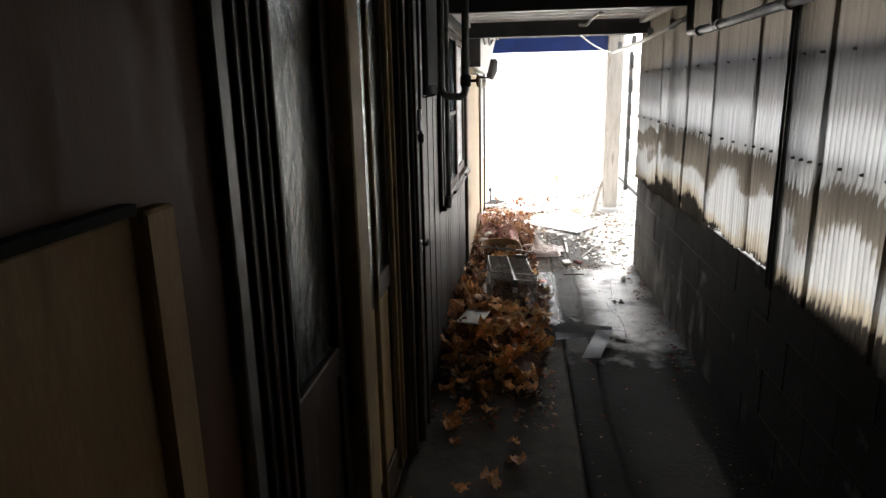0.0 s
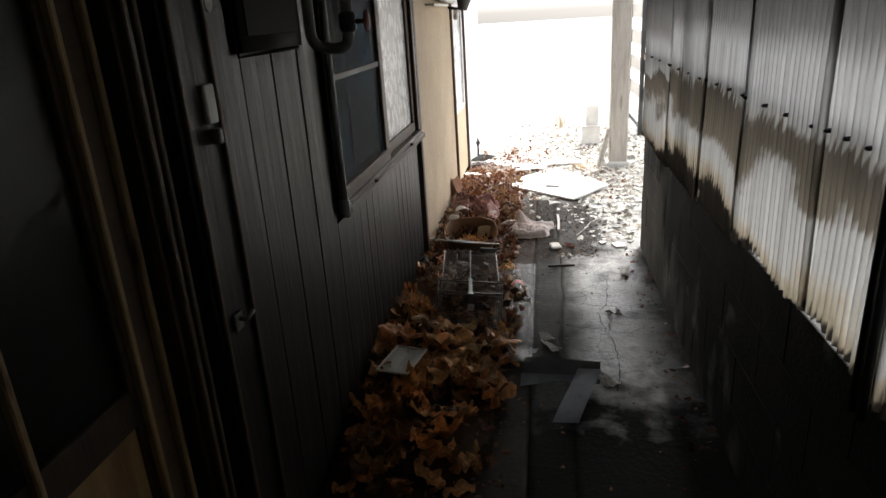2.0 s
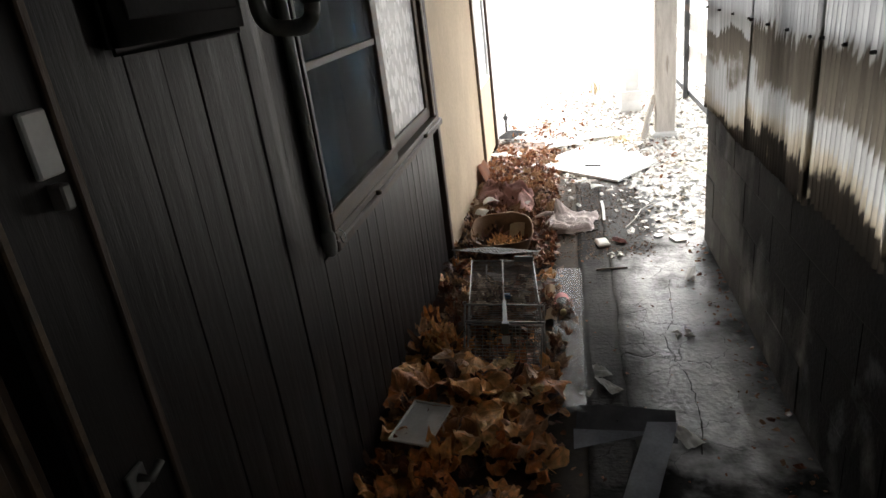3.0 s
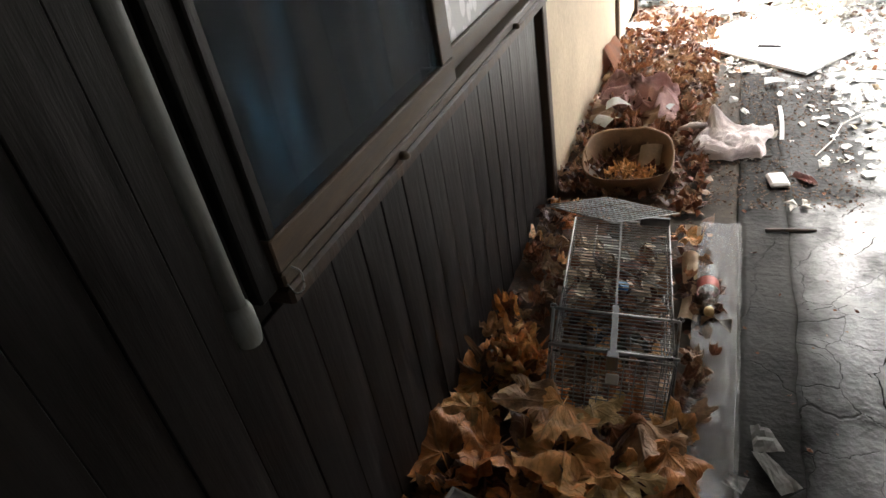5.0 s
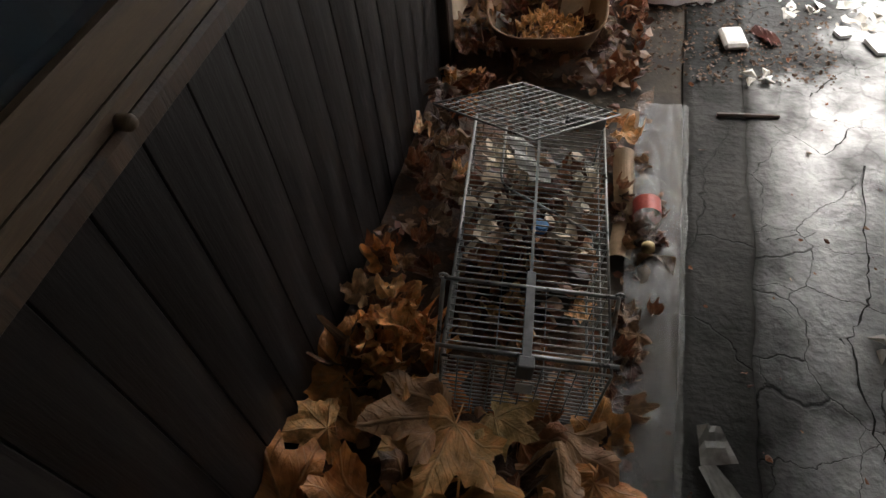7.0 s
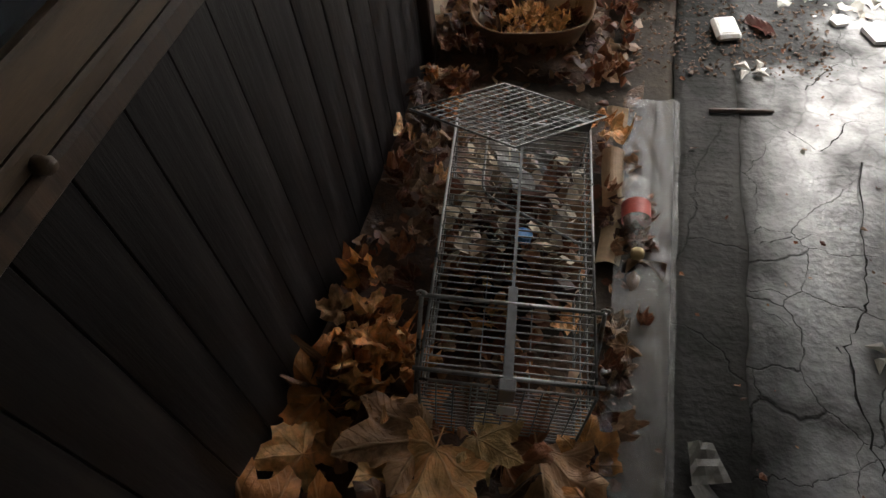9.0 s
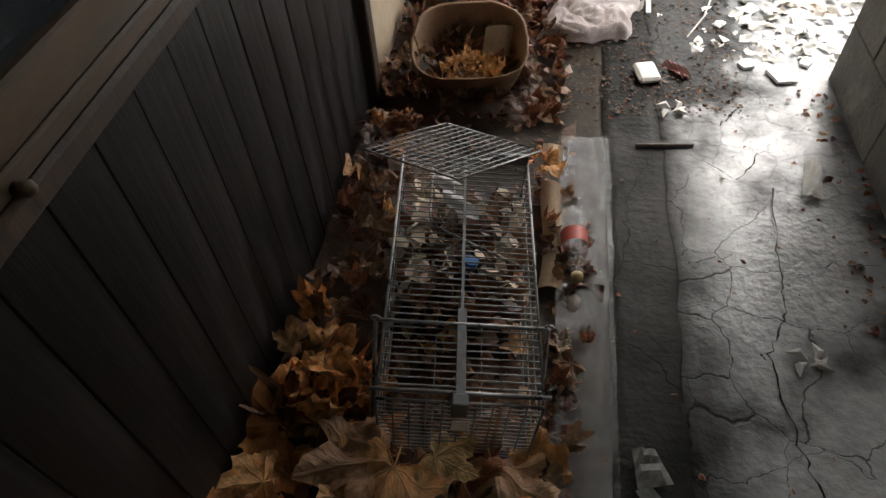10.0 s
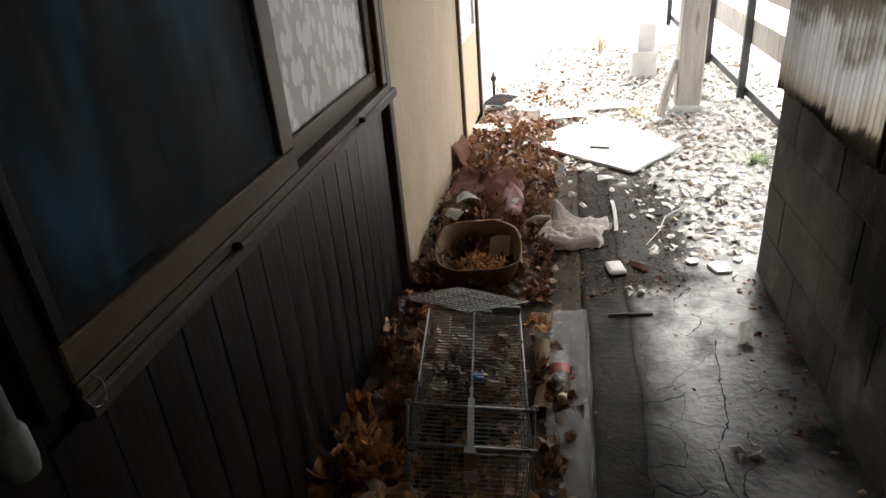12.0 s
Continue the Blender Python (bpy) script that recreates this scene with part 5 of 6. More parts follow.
def crumbs(name, count, x0, x1, y0, y1, s0, s1, mat, label, seed, base=0.0, fade=None, tilt=0.35, deep=0.006):
    """Many small crumpled flakes as one sheet of stuff."""
    r = random.Random(seed)
    bm = bmesh.new()
    k = 0
    while k < count:
        x, y = r.uniform(x0, x1), r.uniform(y0, y1)
        if fade and r.random() > fade(x, y):
            continue
        k += 1
        s = r.uniform(s0, s1)
        m = Matrix.Translation((x, y, base + s * 0.22 + r.uniform(0, deep) + (heap_height(x, y) if x < 0.55 else 0))) @ Euler((r.gauss(0, tilt), r.gauss(0, tilt), r.uniform(0, 6.3))).to_matrix().to_4x4()
        n = r.choice((5, 6, 7))
        hub = bm.verts.new(m @ Vector((0, 0, s * 0.25 * r.uniform(-1, 1))))
        ring = [bm.verts.new(m @ Vector((s * rr * math.cos(2 * math.pi * i / n), s * 0.7 * rr * math.sin(2 * math.pi * i / n), s * 0.2 * r.uniform(-1, 1)))) for i, rr in enumerate([r.uniform(0.5, 1.15) for _ in range(n)])]
        for i in range(n):
            bm.faces.new((hub, ring[i], ring[(i + 1) % n]))
    return tagged(part(name, bm, mat), label, "leaf litter", kind="stuff")


M["pale_bits"] = material("bleached_litter", (0.52, 0.49, 0.44), (0.78, 0.76, 0.71), scale=12, rough=0.8, bump=0.3, spots=(0.30, 0.22, 0.13), spot_scale=9, spot_edge=(0.56, 0.68))
M["shreds"] = material("tan_shredded_scraps", (0.56, 0.43, 0.28), (0.82, 0.70, 0.54), scale=14, rough=0.6, bump=0.3, spots=(0.6, 0.55, 0.47), spot_scale=9, spot_edge=(0.58, 0.66))
crumbs("leaf_litter", 1900, 0.02, 0.62, 2.6, 8.8, 0.008, 0.024, "leaf_bits", "small broken brown leaves along the wall foot", 3)
crumbs("leaf_litter", 420, 0.45, 1.36, 0.4, 5.4, 0.003, 0.012, "leaf_bits", "sparse leaf crumbs on the damp concrete", 4, fade=lambda x, y: 0.25 + 0.75 * abs(x - 0.95))
crumbs("leaf_litter", 8200, 0.62, 2.3, 5.5, 10.2, 0.008, 0.036, "pale_bits", "bleached pale leaf litter scattered on the open ground", 6, fade=lambda x, y: min(1, max(0.04, (x - 0.92) * 2.2 if y < 6.6 else 0.9)))
crumbs("leaf_litter", 900, 0.3, 1.5, 6.6, 10.5, 0.010, 0.028, "leaf_bits", "brown leaf litter near the open end", 7)
crumbs("leaf_litter", 330, 0.21, 0.50, 4.34, 4.66, 0.016, 0.045, "leaf_bits", "brown leaf scraps heaped in the wire cage", 12, base=0.0, tilt=0.6, deep=0.15)
crumbs("leaf_litter", 120, 0.22, 0.48, 4.36, 4.66, 0.010, 0.034, "shreds", "pale shredded scraps lying in the wire cage", 8, base=0.12, tilt=0.6, deep=0.06)
crumbs("leaf_litter", 45, 0.24, 0.52, 4.08, 4.36, 0.012, 0.032, "leaf_bits", "brown leaf scraps on the floor of the wire cage", 13, base=0.01)
crumbs("leaf_litter", 2000, 0.02, 0.58, 5.12, 7.6, 0.012, 0.036, "leaf_bits", "dense broken rust-brown leaves along the cream wall", 21, base=0.012, tilt=0.7)
crumbs("grit", 3200, 0.56, 1.12, 5.2, 6.6, 0.003, 0.010, "mulch", "black grit and crumbled soil on the concrete", 9)
crumbs("leaf_litter", 120, 1.26, 1.38, 3.2, 5.4, 0.006, 0.02, "leaf_bits", "brown crumbs along the block wall foot", 10)

# ---- wire cage trap ----
cage = thing("wire_cage_trap", "rusty galvanised wire cage trap with its lid flipped open", "cage trap", at=(0.246, 4.05, 0.046), turn=6.0)
cage.matrix_world = pose(0.246, 4.05, 0.046, 0, 5.5, 6.0)
W, L, H = 0.288, 0.62, 0.212


def rod(name, points, r, parent=cage, sides=6, label=""):
    return part(name, tube(bmesh.new(), points, r, sides), "wire", parent, label, smooth=True)


for x in (0, W):
    for z in (0, H):
        rod("frame_rod", [(x, 0, z), (x, L, z)], 0.0029)
    for y in (0, L):
        rod("frame_rod", [(x, y, 0), (x, y, H)], 0.0029)
for y in (0, L):
    for z in (0, H):
        rod("frame_rod", [(0, y, z), (W, y, z)], 0.0029)
cross = finish("wire", tube(bmesh.new(), [(0, 0, 0), (W, 0, 0)], 0.0016, 5, False), "wire", True)
upright = finish("wire", tube(bmesh.new(), [(0, 0, 0), (0, 0, H)], 0.0013, 5, False), "wire", True)
lengthwise = finish("wire", tube(bmesh.new(), [(0, 0, 0), (0, L, 0)], 0.0014, 5, False), "wire", True)


def wire_copy(me, at, parent=cage):
    ob = new("wire", me)
    ob.parent, ob.location = parent, at
    return ob


for i in range(1, 42):
    wire_copy(cross, (0, i * L / 42, H))
for i in range(1, 11):
    for x in (0, W):
        wire_copy(upright, (x, i * L / 11, 0))
for x in (0.10, 0.20):
    wire_copy(lengthwise, (x, 0, 0.0))
for z in (0.07, 0.14):
    wire_copy(lengthwise, (0, 0, z))
    wire_copy(lengthwise, (W, 0, z))
for i in range(1, 14):
    wire_copy(cross, (0, -0.001, i * H / 14))
for i in range(1, 10):
    wire_copy(upright, (i * W / 10, -0.002, 0))
rod("handle_rod", [(-0.012, 0.015, H + 0.006), (W + 0.012, 0.015, H + 0.006)], 0.0042)
rod("handle_rod", [(-0.016, 0.155, H + 0.007), (W + 0.016, 0.155, H + 0.007)], 0.0042)
for x in (-0.016, W + 0.016):
    rod("side_strut", [(x, 0.155, H + 0.007), (x, 0.04, 0.03)], 0.0045)
    rod("loop", [(x + 0.008 * math.cos(a), 0.155, H + 0.012 + 0.008 * math.sin(a)) for a in [k * 0.9 for k in range(8)]], 0.0025)
part("top_strip", block(W * 0.47, W * 0.53, 0.0, 0.19, H + 0.004, H + 0.010, bevel=0.001), "grey_metal", cage, "flat steel latch strip")
part("top_bar", block(W * 0.49, W * 0.51, 0.19, L, H + 0.003, H + 0.007), "grey_metal", cage)
part("latch", block(W * 0.45, W * 0.55, -0.010, 0.012, H - 0.035, H + 0.012, bevel=0.002), "grey_metal", cage)
part("tag", block(W * 0.46, W * 0.57, -0.016, -0.013, H - 0.075, H - 0.04, bevel=0.002), "white_plastic", cage, "small white plastic tag")
rod("trigger_rod", bend([(0.07, 0.60, H - 0.012), (0.07, 0.42, H - 0.012), (0.27, 0.32, H - 0.02)], 0.03), 0.0028, label="bent trigger wire")
part("hinge_plate", block(0.20, W, L - 0.008, L + 0.004, H - 0.005, H + 0.025, bevel=0.002), "grey_metal", cage)
# the lid lies skewed across the back of the cage
to_cage = cage.matrix_basis.inverted()
corner = to_cage @ Vector((0.13, 4.575, 0.355))
edge_u = to_cage.to_3x3() @ Vector((0.225, -0.085, 0.006))
edge_v = to_cage.to_3x3() @ Vector((0.160, 0.185, -0.072))
ring = [corner, corner + edge_u, corner + edge_u + edge_v, corner + edge_v, corner]
lid = part("lid_rim", tube(bmesh.new(), ring, 0.0023, 6), "wire", cage, "open wire mesh lid", smooth=True)
run_u = finish("wire", tube(bmesh.new(), [(0, 0, 0), edge_u], 0.0013, 5, False), "wire", True)
run_v = finish("wire", tube(bmesh.new(), [(0, 0, 0), edge_v], 0.0013, 5, False), "wire", True)
for i in range(1, 13):
    wire_copy(run_u, corner + edge_v * (i / 13), lid)
    wire_copy(run_v, corner + edge_u * (i / 13), lid)


# ---- rubbish lying about ----
def sheet_of(name, nx, ny, fn, mat, parent, thick=0.002, label=""):
    """A thin bent sheet from a function of u and v."""
    bm = bmesh.new()
    g = [[bm.verts.new(fn(i / nx, j / ny)) for i in range(nx + 1)] for j in range(ny + 1)]
    for j in range(ny):
        for i in range(nx):
            bm.faces.new((g[j][i], g[j][i + 1], g[j + 1][i + 1], g[j + 1][i]))
    bmesh.ops.solidify(bm, geom=bm.faces[:], thickness=thick)
    return part(name, bm, mat, parent, label, smooth=mat in ("film", "towel", "towel_white"))


def plastic_material(name, tint, mix, rough):
    m = bpy.data.materials.new(name)
    m.use_nodes = True
    n, l = m.node_tree.nodes, m.node_tree.links
    b = n["Principled BSDF"]
    b.inputs["Base Color"].default_value, b.inputs["Roughness"].default_value = (*tint, 1), rough
    co = n.new("ShaderNodeTexCoord")
    no = n.new("ShaderNodeTexNoise")
    no.inputs["Scale"].default_value, no.inputs["Detail"].default_value, no.inputs["Distortion"].default_value = 34, 6, 0.8
    l.new(co.outputs["Object"], no.inputs["Vector"])
    bp = n.new("ShaderNodeBump")
    bp.inputs["Strength"].default_value, bp.inputs["Distance"].default_value = 0.8, 0.006
    l.new(no.outputs["Fac"], bp.inputs["Height"])
    l.new(bp.outputs["Normal"], b.inputs["Normal"])
    t = n.new("ShaderNodeBsdfTransparent")
    mx = n.new("ShaderNodeMixShader")
    mr = n.new("ShaderNodeMapRange")
    mr.inputs["To Min"].default_value, mr.inputs["To Max"].default_value = max(0, mix - 0.08), min(1, mix + 0.08)
    l.new(no.outputs["Fac"], mr.inputs["Value"])
    l.new(mr.outputs["Result"], mx.inputs["Fac"])
    l.new(t.outputs["BSDF"], mx.inputs[1])
    l.new(b.outputs["BSDF"], mx.inputs[2])
    l.new(mx.outputs["Shader"], n["Material Output"].inputs["Surface"])
    return m


M["film"] = plastic_material("clear_dusty_film", (0.40, 0.39, 0.37), 0.36, 0.24)
M["pet"] = plastic_material("clear_bottle_plastic", (0.70, 0.69, 0.66), 0.24, 0.12)
M["card_white"] = material("soiled_white_card", (0.52, 0.50, 0.46), (0.68, 0.67, 0.63), scale=9, rough=0.6, bump=0.15, spots=(0.33, 0.28, 0.21), spot_scale=7, spot_edge=(0.6, 0.75))
M["black_board"] = material("black_wet_board", (0.035, 0.037, 0.042), (0.085, 0.089, 0.098), scale=10, rough=0.42, bump=0.2, spots=(0.15, 0.155, 0.165), spot_scale=5, spot_edge=(0.6, 0.8))
M["slate"] = material("grey_blue_card", (0.17, 0.185, 0.21), (0.29, 0.31, 0.345), scale=9, rough=0.45, bump=0.2)
M["kraft"] = material("damp_brown_cardboard", (0.18, 0.098, 0.047), (0.31, 0.185, 0.098), scale=8, rough=0.65, bump=0.2, spots=(0.10, 0.055, 0.03), spot_scale=6, spot_edge=(0.56, 0.7))
M["kraft_pale"] = material("pale_brown_cardboard", (0.42, 0.29, 0.17), (0.56, 0.42, 0.27), scale=7, rough=0.7, bump=0.2, spots=(0.24, 0.14, 0.07), spot_scale=5, spot_edge=(0.58, 0.72))
M["paper_grey"] = material("damp_grey_paper", (0.22, 0.21, 0.19), (0.38, 0.365, 0.335), scale=12, rough=0.6, bump=0.3, spots=(0.12, 0.10, 0.08), spot_scale=9, spot_edge=(0.56, 0.7))
M["towel"] = material("faded_pink_towelling", (0.46, 0.25, 0.215), (0.74, 0.51, 0.46), scale=9, rough=0.95, bump=0.5, fine=260, spots=(0.14, 0.06, 0.04), spot_scale=6, spot_edge=(0.52, 0.64), fine_bump=0.9)
M["towel_white"] = material("soiled_white_towelling", (0.62, 0.52, 0.49), (0.82, 0.76, 0.73), scale=10, rough=0.95, bump=0.5, fine=260, spots=(0.24, 0.10, 0.07), spot_scale=5, spot_edge=(0.60, 0.70), fine_bump=0.9)
M["label_red"] = material("faded_red_label", (0.30, 0.04, 0.032), (0.42, 0.085, 0.06), scale=14, rough=0.5)
M["wrapper_pink"] = material("faded_pink_wrapper", (0.28, 0.12, 0.10), (0.45, 0.30, 0.28), scale=30, rough=0.5)
M["wrap_white"] = plastic_material("white_glossy_wrapper", (0.90, 0.90, 0.89), 1.2, 0.12)
M["blue_cap"] = material("blue_plastic", (0.03, 0.14, 0.36), (0.05, 0.2, 0.46), rough=0.4)
M["grass"] = material("green_weed", (0.10, 0.20, 0.03), (0.22, 0.36, 0.06), scale=20, rough=0.7)
M["straw"] = material("dry_straw", (0.45, 0.33, 0.16), (0.62, 0.48, 0.26), scale=12, rough=0.8)

film = thing("plastic_film", "crumpled clear plastic film lying on the concrete edge", "plastic film")
sheet_of("film", 22, 110, lambda u, v: (0.575 + 0.135 * u + 0.012 * noise.noise((v * 5, 0, u)), 3.86 + 1.20 * v, 0.008 + 0.014 * abs(noise.noise((u * 4, v * 17, 4))) + 0.014 * abs(noise.noise((u * 11 + v * 16, v * 52, 7))) + 0.012 * (1 - u) * (1 - v) + 0.006), "film", film, 0.0008)
sheet_of("folded_end", 10, 12, lambda u, v: (0.60 + 0.105 * u - 0.02 * v, 3.78 + 0.22 * v, 0.034 + 0.02 * math.sin(v * 4 + u * 2) + 0.012 * noise.noise((u * 6, v * 9, 2))), "film", film, 0.0008)
bottle = thing("plastic_bottle", "clear plastic drink bottle with a red label, lying down", "bottle", at=(0.603, 4.735, 0.055), turn=0)
prof = [(-0.004, 0.010), (0.0, 0.026), (0.008, 0.032), (0.05, 0.0325), (0.125, 0.032), (0.15, 0.028), (0.185, 0.014), (0.20, 0.0125)]
part("body", tube(bmesh.new(), [(0, -d, 0) for d, r in prof], [r for d, r in prof], 18, False), "pet", bottle, smooth=True)
part("label_band", tube(bmesh.new(), [(0, -0.072, 0), (0, -0.116, 0)], 0.0332, 18, False), "label_red", bottle, "faded red label band", smooth=True)
part("cap", tube(bmesh.new(), [(0, -0.20, 0), (0, -0.215, 0)], 0.0145, 12), "straw", bottle, smooth=True)
bottle.matrix_world = pose(0.606, 4.722, 0.050, 0, 0, 4)
curl = thing("brown_paper_curl", "curled brown paper strip beside the bottle", "paper")
sheet_of("paper", 8, 14, lambda u, v: (0.532 + 0.055 * u + 0.008 * math.sin(v * 5), 4.50 + 0.36 * v, 0.014 + 0.014 * math.sin(u * 3.1)), "kraft_pale", curl, 0.001)
curl2 = thing("brown_paper_curl", "curled dry peel lying at the bottle neck", "paper")
sheet_of("paper", 10, 5, lambda u, v: (0.60 + 0.085 * u, 4.475 + 0.03 * v + 0.03 * math.sin(u * 3), 0.022 + 0.018 * math.sin(u * 5 + v * 2)), "kraft", curl2, 0.0015)

beige = thing("card_scrap", "small square of beige card beside the wire cage", "card")
sheet_of("card", 4, 4, lambda u, v: (0.522 + 0.055 * u, 4.91 + 0.065 * v, 0.045 + 0.012 * v + 0.003 * math.sin(u * 5)), "kraft_pale", beige, 0.0015)
tag_card = thing("white_tray", "shallow white plastic tray tipped on the leaves", "tray", at=(0.085, 3.47, 0.172), turn=-13)
sheet_of("base", 6, 8, lambda u, v: (0.135 * u, 0.20 * v, 0.004 * v + 0.002 * math.sin(u * 9)), "white_plastic", tag_card, 0.003)
part("rim", tube(bmesh.new(), [(0, 0, 0.006), (0.135, 0, 0.006), (0.135, 0.2, 0.010), (0, 0.2, 0.010), (0, 0, 0.006)], 0.005, 6), "card_white", tag_card)

black = thing("black_board", "folded black wet board lying on the concrete", "board")
sheet_of("flap", 8, 6, lambda u, v: (0.66 + 0.33 * u + 0.01 * v, 3.70 + 0.13 * v - 0.02 * u, 0.012 + 0.035 * v + 0.006 * math.sin(u * 5)), "black_board", black, 0.005)
sheet_of("flap", 5, 9, lambda u, v: (0.785 + 0.10 * u + 0.115 * v, 3.385 + 0.36 * v, 0.014 + 0.03 * v + 0.004 * math.sin(v * 6)), "slate", black, 0.005, "grey folded strip")
sheet_of("crease", 6, 4, lambda u, v: (0.655 + 0.24 * u, 3.72 - 0.09 * v * (1 - u) - 0.01 * u, 0.030 - 0.012 * v), "slate", black, 0.003, "pale grey turned-back face")
for k, (x, y, w, d, turn, mat) in enumerate(((1.02, 3.70, 0.07, 0.10, 30, "card_white"), (0.765, 4.09, 0.07, 0.075, 15, "paper_grey"), (0.785, 4.00, 0.055, 0.12, 35, "paper_grey"), (0.70, 3.95, 0.05, 0.05, 70, "paper_grey"), (1.24, 4.95, 0.05, 0.16, -12, "card_white"))):
    c = thing("paper_scrap", "torn scrap of stiff paper on the floor", "paper scrap", at=(x, y, 0.012), turn=turn)
    sheet_of("scrap", 5, 5, lambda u, v, w=w, d=d, k=k: (w * (u - 0.5) * (1 - 0.3 * v), d * (v - 0.5), 0.010 * math.sin(u * 3 + k) * v + 0.008 * noise.noise((u * 4, v * 4, k)) + 0.005), mat, c, 0.0015)

def shard(size, z0, z1, seed):
    """A flat broken piece with five or six uneven sides."""
    r = random.Random(seed)
    bm = bmesh.new()
    n = r.choice((5, 6))
    pts = [(size * r.uniform(0.75, 1.2) * math.cos(2 * math.pi * i / n + 0.3 * r.random()), size * r.uniform(0.7, 1.15) * math.sin(2 * math.pi * i / n + 0.3 * r.random())) for i in range(n)]
    lo = [bm.verts.new((x, y, z0 + 0.004 * r.random())) for x, y in pts]
    hi = [bm.verts.new((x * 0.97, y * 0.97, z1 + 0.004 * r.random())) for x, y in pts]
    bm.faces.new(lo[::-1]), bm.faces.new(hi)
    for i in range(n):
        bm.faces.new((lo[i], lo[(i + 1) % n], hi[(i + 1) % n], hi[i]))
    return bm


pack = thing("small_white_packet", "small white plastic packet lying on the concrete", "packet", at=(0.835, 5.40, 0.0), turn=12)
part("packet", block(-0.035, 0.035, -0.05, 0.05, 0.004, 0.026, bevel=0.008), "card_white", pack)
part("label_patch", block(-0.022, 0.022, -0.035, 0.03, 0.0265, 0.0275), "card_white", pack)
red = thing("red_wrapper", "crumpled red and white wrapper", "wrapper", at=(0.93, 5.43, 0.0), turn=35)
sheet_of("wrapper", 6, 8, lambda u, v: (0.035 * (u - 0.5), 0.10 * (v - 0.5), 0.012 + 0.010 * math.sin(u * 6 + v * 5)), "wrapper_pink", red, 0.001)
for x, y, s, turn in ((1.25, 5.43, 0.045, 20), (1.15, 5.48, 0.026, 60), (1.335, 5.50, 0.02, -20)):
    c = thing("white_tile_piece", "broken white tile piece on the concrete", "tile piece", at=(x, y, 0.0), turn=turn)
    part("tile", shard(s * 1.25, 0.004, 0.013, turn), "white_paint", c)
stick = thing("wooden_stick", "short thin wooden stick on the concrete", "stick")
part("stick", tube(bmesh.new(), [(0.785, 5.045, 0.01), (0.86, 5.05, 0.012), (0.945, 5.06, 0.01)], [0.006, 0.007, 0.005], 6), "dark_wood", stick)
strip2 = thing("pale_strip", "pale bent plastic strip on the floor", "strip")
sheet_of("strip", 3, 12, lambda u, v: (0.855 + 0.018 * u + 0.03 * math.sin(v * 1.5) - 0.03 * v, 5.78 + 0.34 * v, 0.008 + 0.012 * v), "white_plastic", strip2, 0.002)
twig = thing("twig", "thin bent twig across the litter", "twig")
part("twig", tube(bmesh.new(), [(0.98, 5.62, 0.012), (1.05, 5.75, 0.02), (1.10, 5.92, 0.016), (1.19, 6.02, 0.02)], 0.003, 5), "grey_wood", twig)
rope = thing("dark_twig", "thin dark twig lying on the dirt", "twig")
part("stem", tube(bmesh.new(), [(0.50 + 0.32 * t, 5.60 - 0.03 * math.sin(t * 4), 0.008) for t in [i / 10 for i in range(11)]], 0.004, 5), "dark_wood", rope)
for x, y in ((1.115, 4.37), (0.90, 5.22)):
    c = thing("dead_leaf_cluster", "shrivelled dead leaves clumped on the concrete", "dead leaves", at=(x, y, 0.0))
    for k in range(5):
        ob = part("leaf", tube(bmesh.new(), [(0, 0, 0.006), (0.01, 0.02, 0.012), (0.0, 0.045, 0.010)], [0.002, 0.010, 0.001], 5), "pale_bits", c)
        ob.matrix_basis = pose(0.012 * math.cos(k * 2), 0.02 * math.sin(k * 3), 0.004, 0, 0, k * 75)
cap = thing("bottle_cap", "blue plastic bottle cap among the scraps", "bottle cap")
part("cap", tube(bmesh.new(), [(0.383, 4.415, 0.185), (0.386, 4.418, 0.20)], 0.017, 14), "blue_cap", cap)
foil = thing("clear_wrapper", "shiny clear wrapper inside the wire cage", "wrapper")
sheet_of("wrapper", 8, 18, lambda u, v: (0.345 - 0.085 * v + 0.045 * u + 0.006 * math.sin(v * 11), 4.525 + 0.17 * v + 0.012 * u, 0.205 + 0.006 * math.sin(u * 5 + v * 14) - 0.03 * v), "wrap_white", foil, 0.001)
sheet_of("loose_end", 8, 8, lambda u, v: (0.36 + 0.12 * u, 4.60 + 0.09 * v - 0.03 * u, 0.185 + 0.012 * math.sin(u * 5 + v * 6) - 0.02 * v), "film", foil, 0.0008, "crumpled clear end")

tub_pose = pose(0.277, 5.325, 0.030, 7, 0, 6)
tub = thing("cardboard_tub", "open brown cardboard tub holding dry leaves", "tub")
bm = bmesh.new()


def tub_ring(grow, z, rise, wobble):
    """A rounded oblong; the far side stands higher and the lip is out of true."""
    out = []
    for i in range(28):
        a = 2 * math.pi * i / 28
        c, q = math.cos(a), math.sin(a)
        x = 0.175 * math.copysign(abs(c) ** 0.55, c) * grow
        y = 0.150 * math.copysign(abs(q) ** 0.62, q) * grow
        x *= 1 - 0.10 * max(0, y / 0.15)
        out.append(bm.verts.new((x, y, z + rise * (y / 0.15) + wobble * noise.noise((c * 2, q * 2, 3)))))
    return out


rings = [tub_ring(k, z, r, w) for k, z, r, w in ((0.74, 0.0, 0, 0), (0.80, 0.012, 0, 0), (0.92, 0.08, 0.01, 0.004), (1.0, 0.135, 0.022, 0.012), (1.02, 0.139, 0.022, 0.012), (0.985, 0.139, 0.022, 0.012), (0.965, 0.134, 0.022, 0.012), (0.885, 0.08, 0.01, 0.004), (0.76, 0.02, 0, 0))]
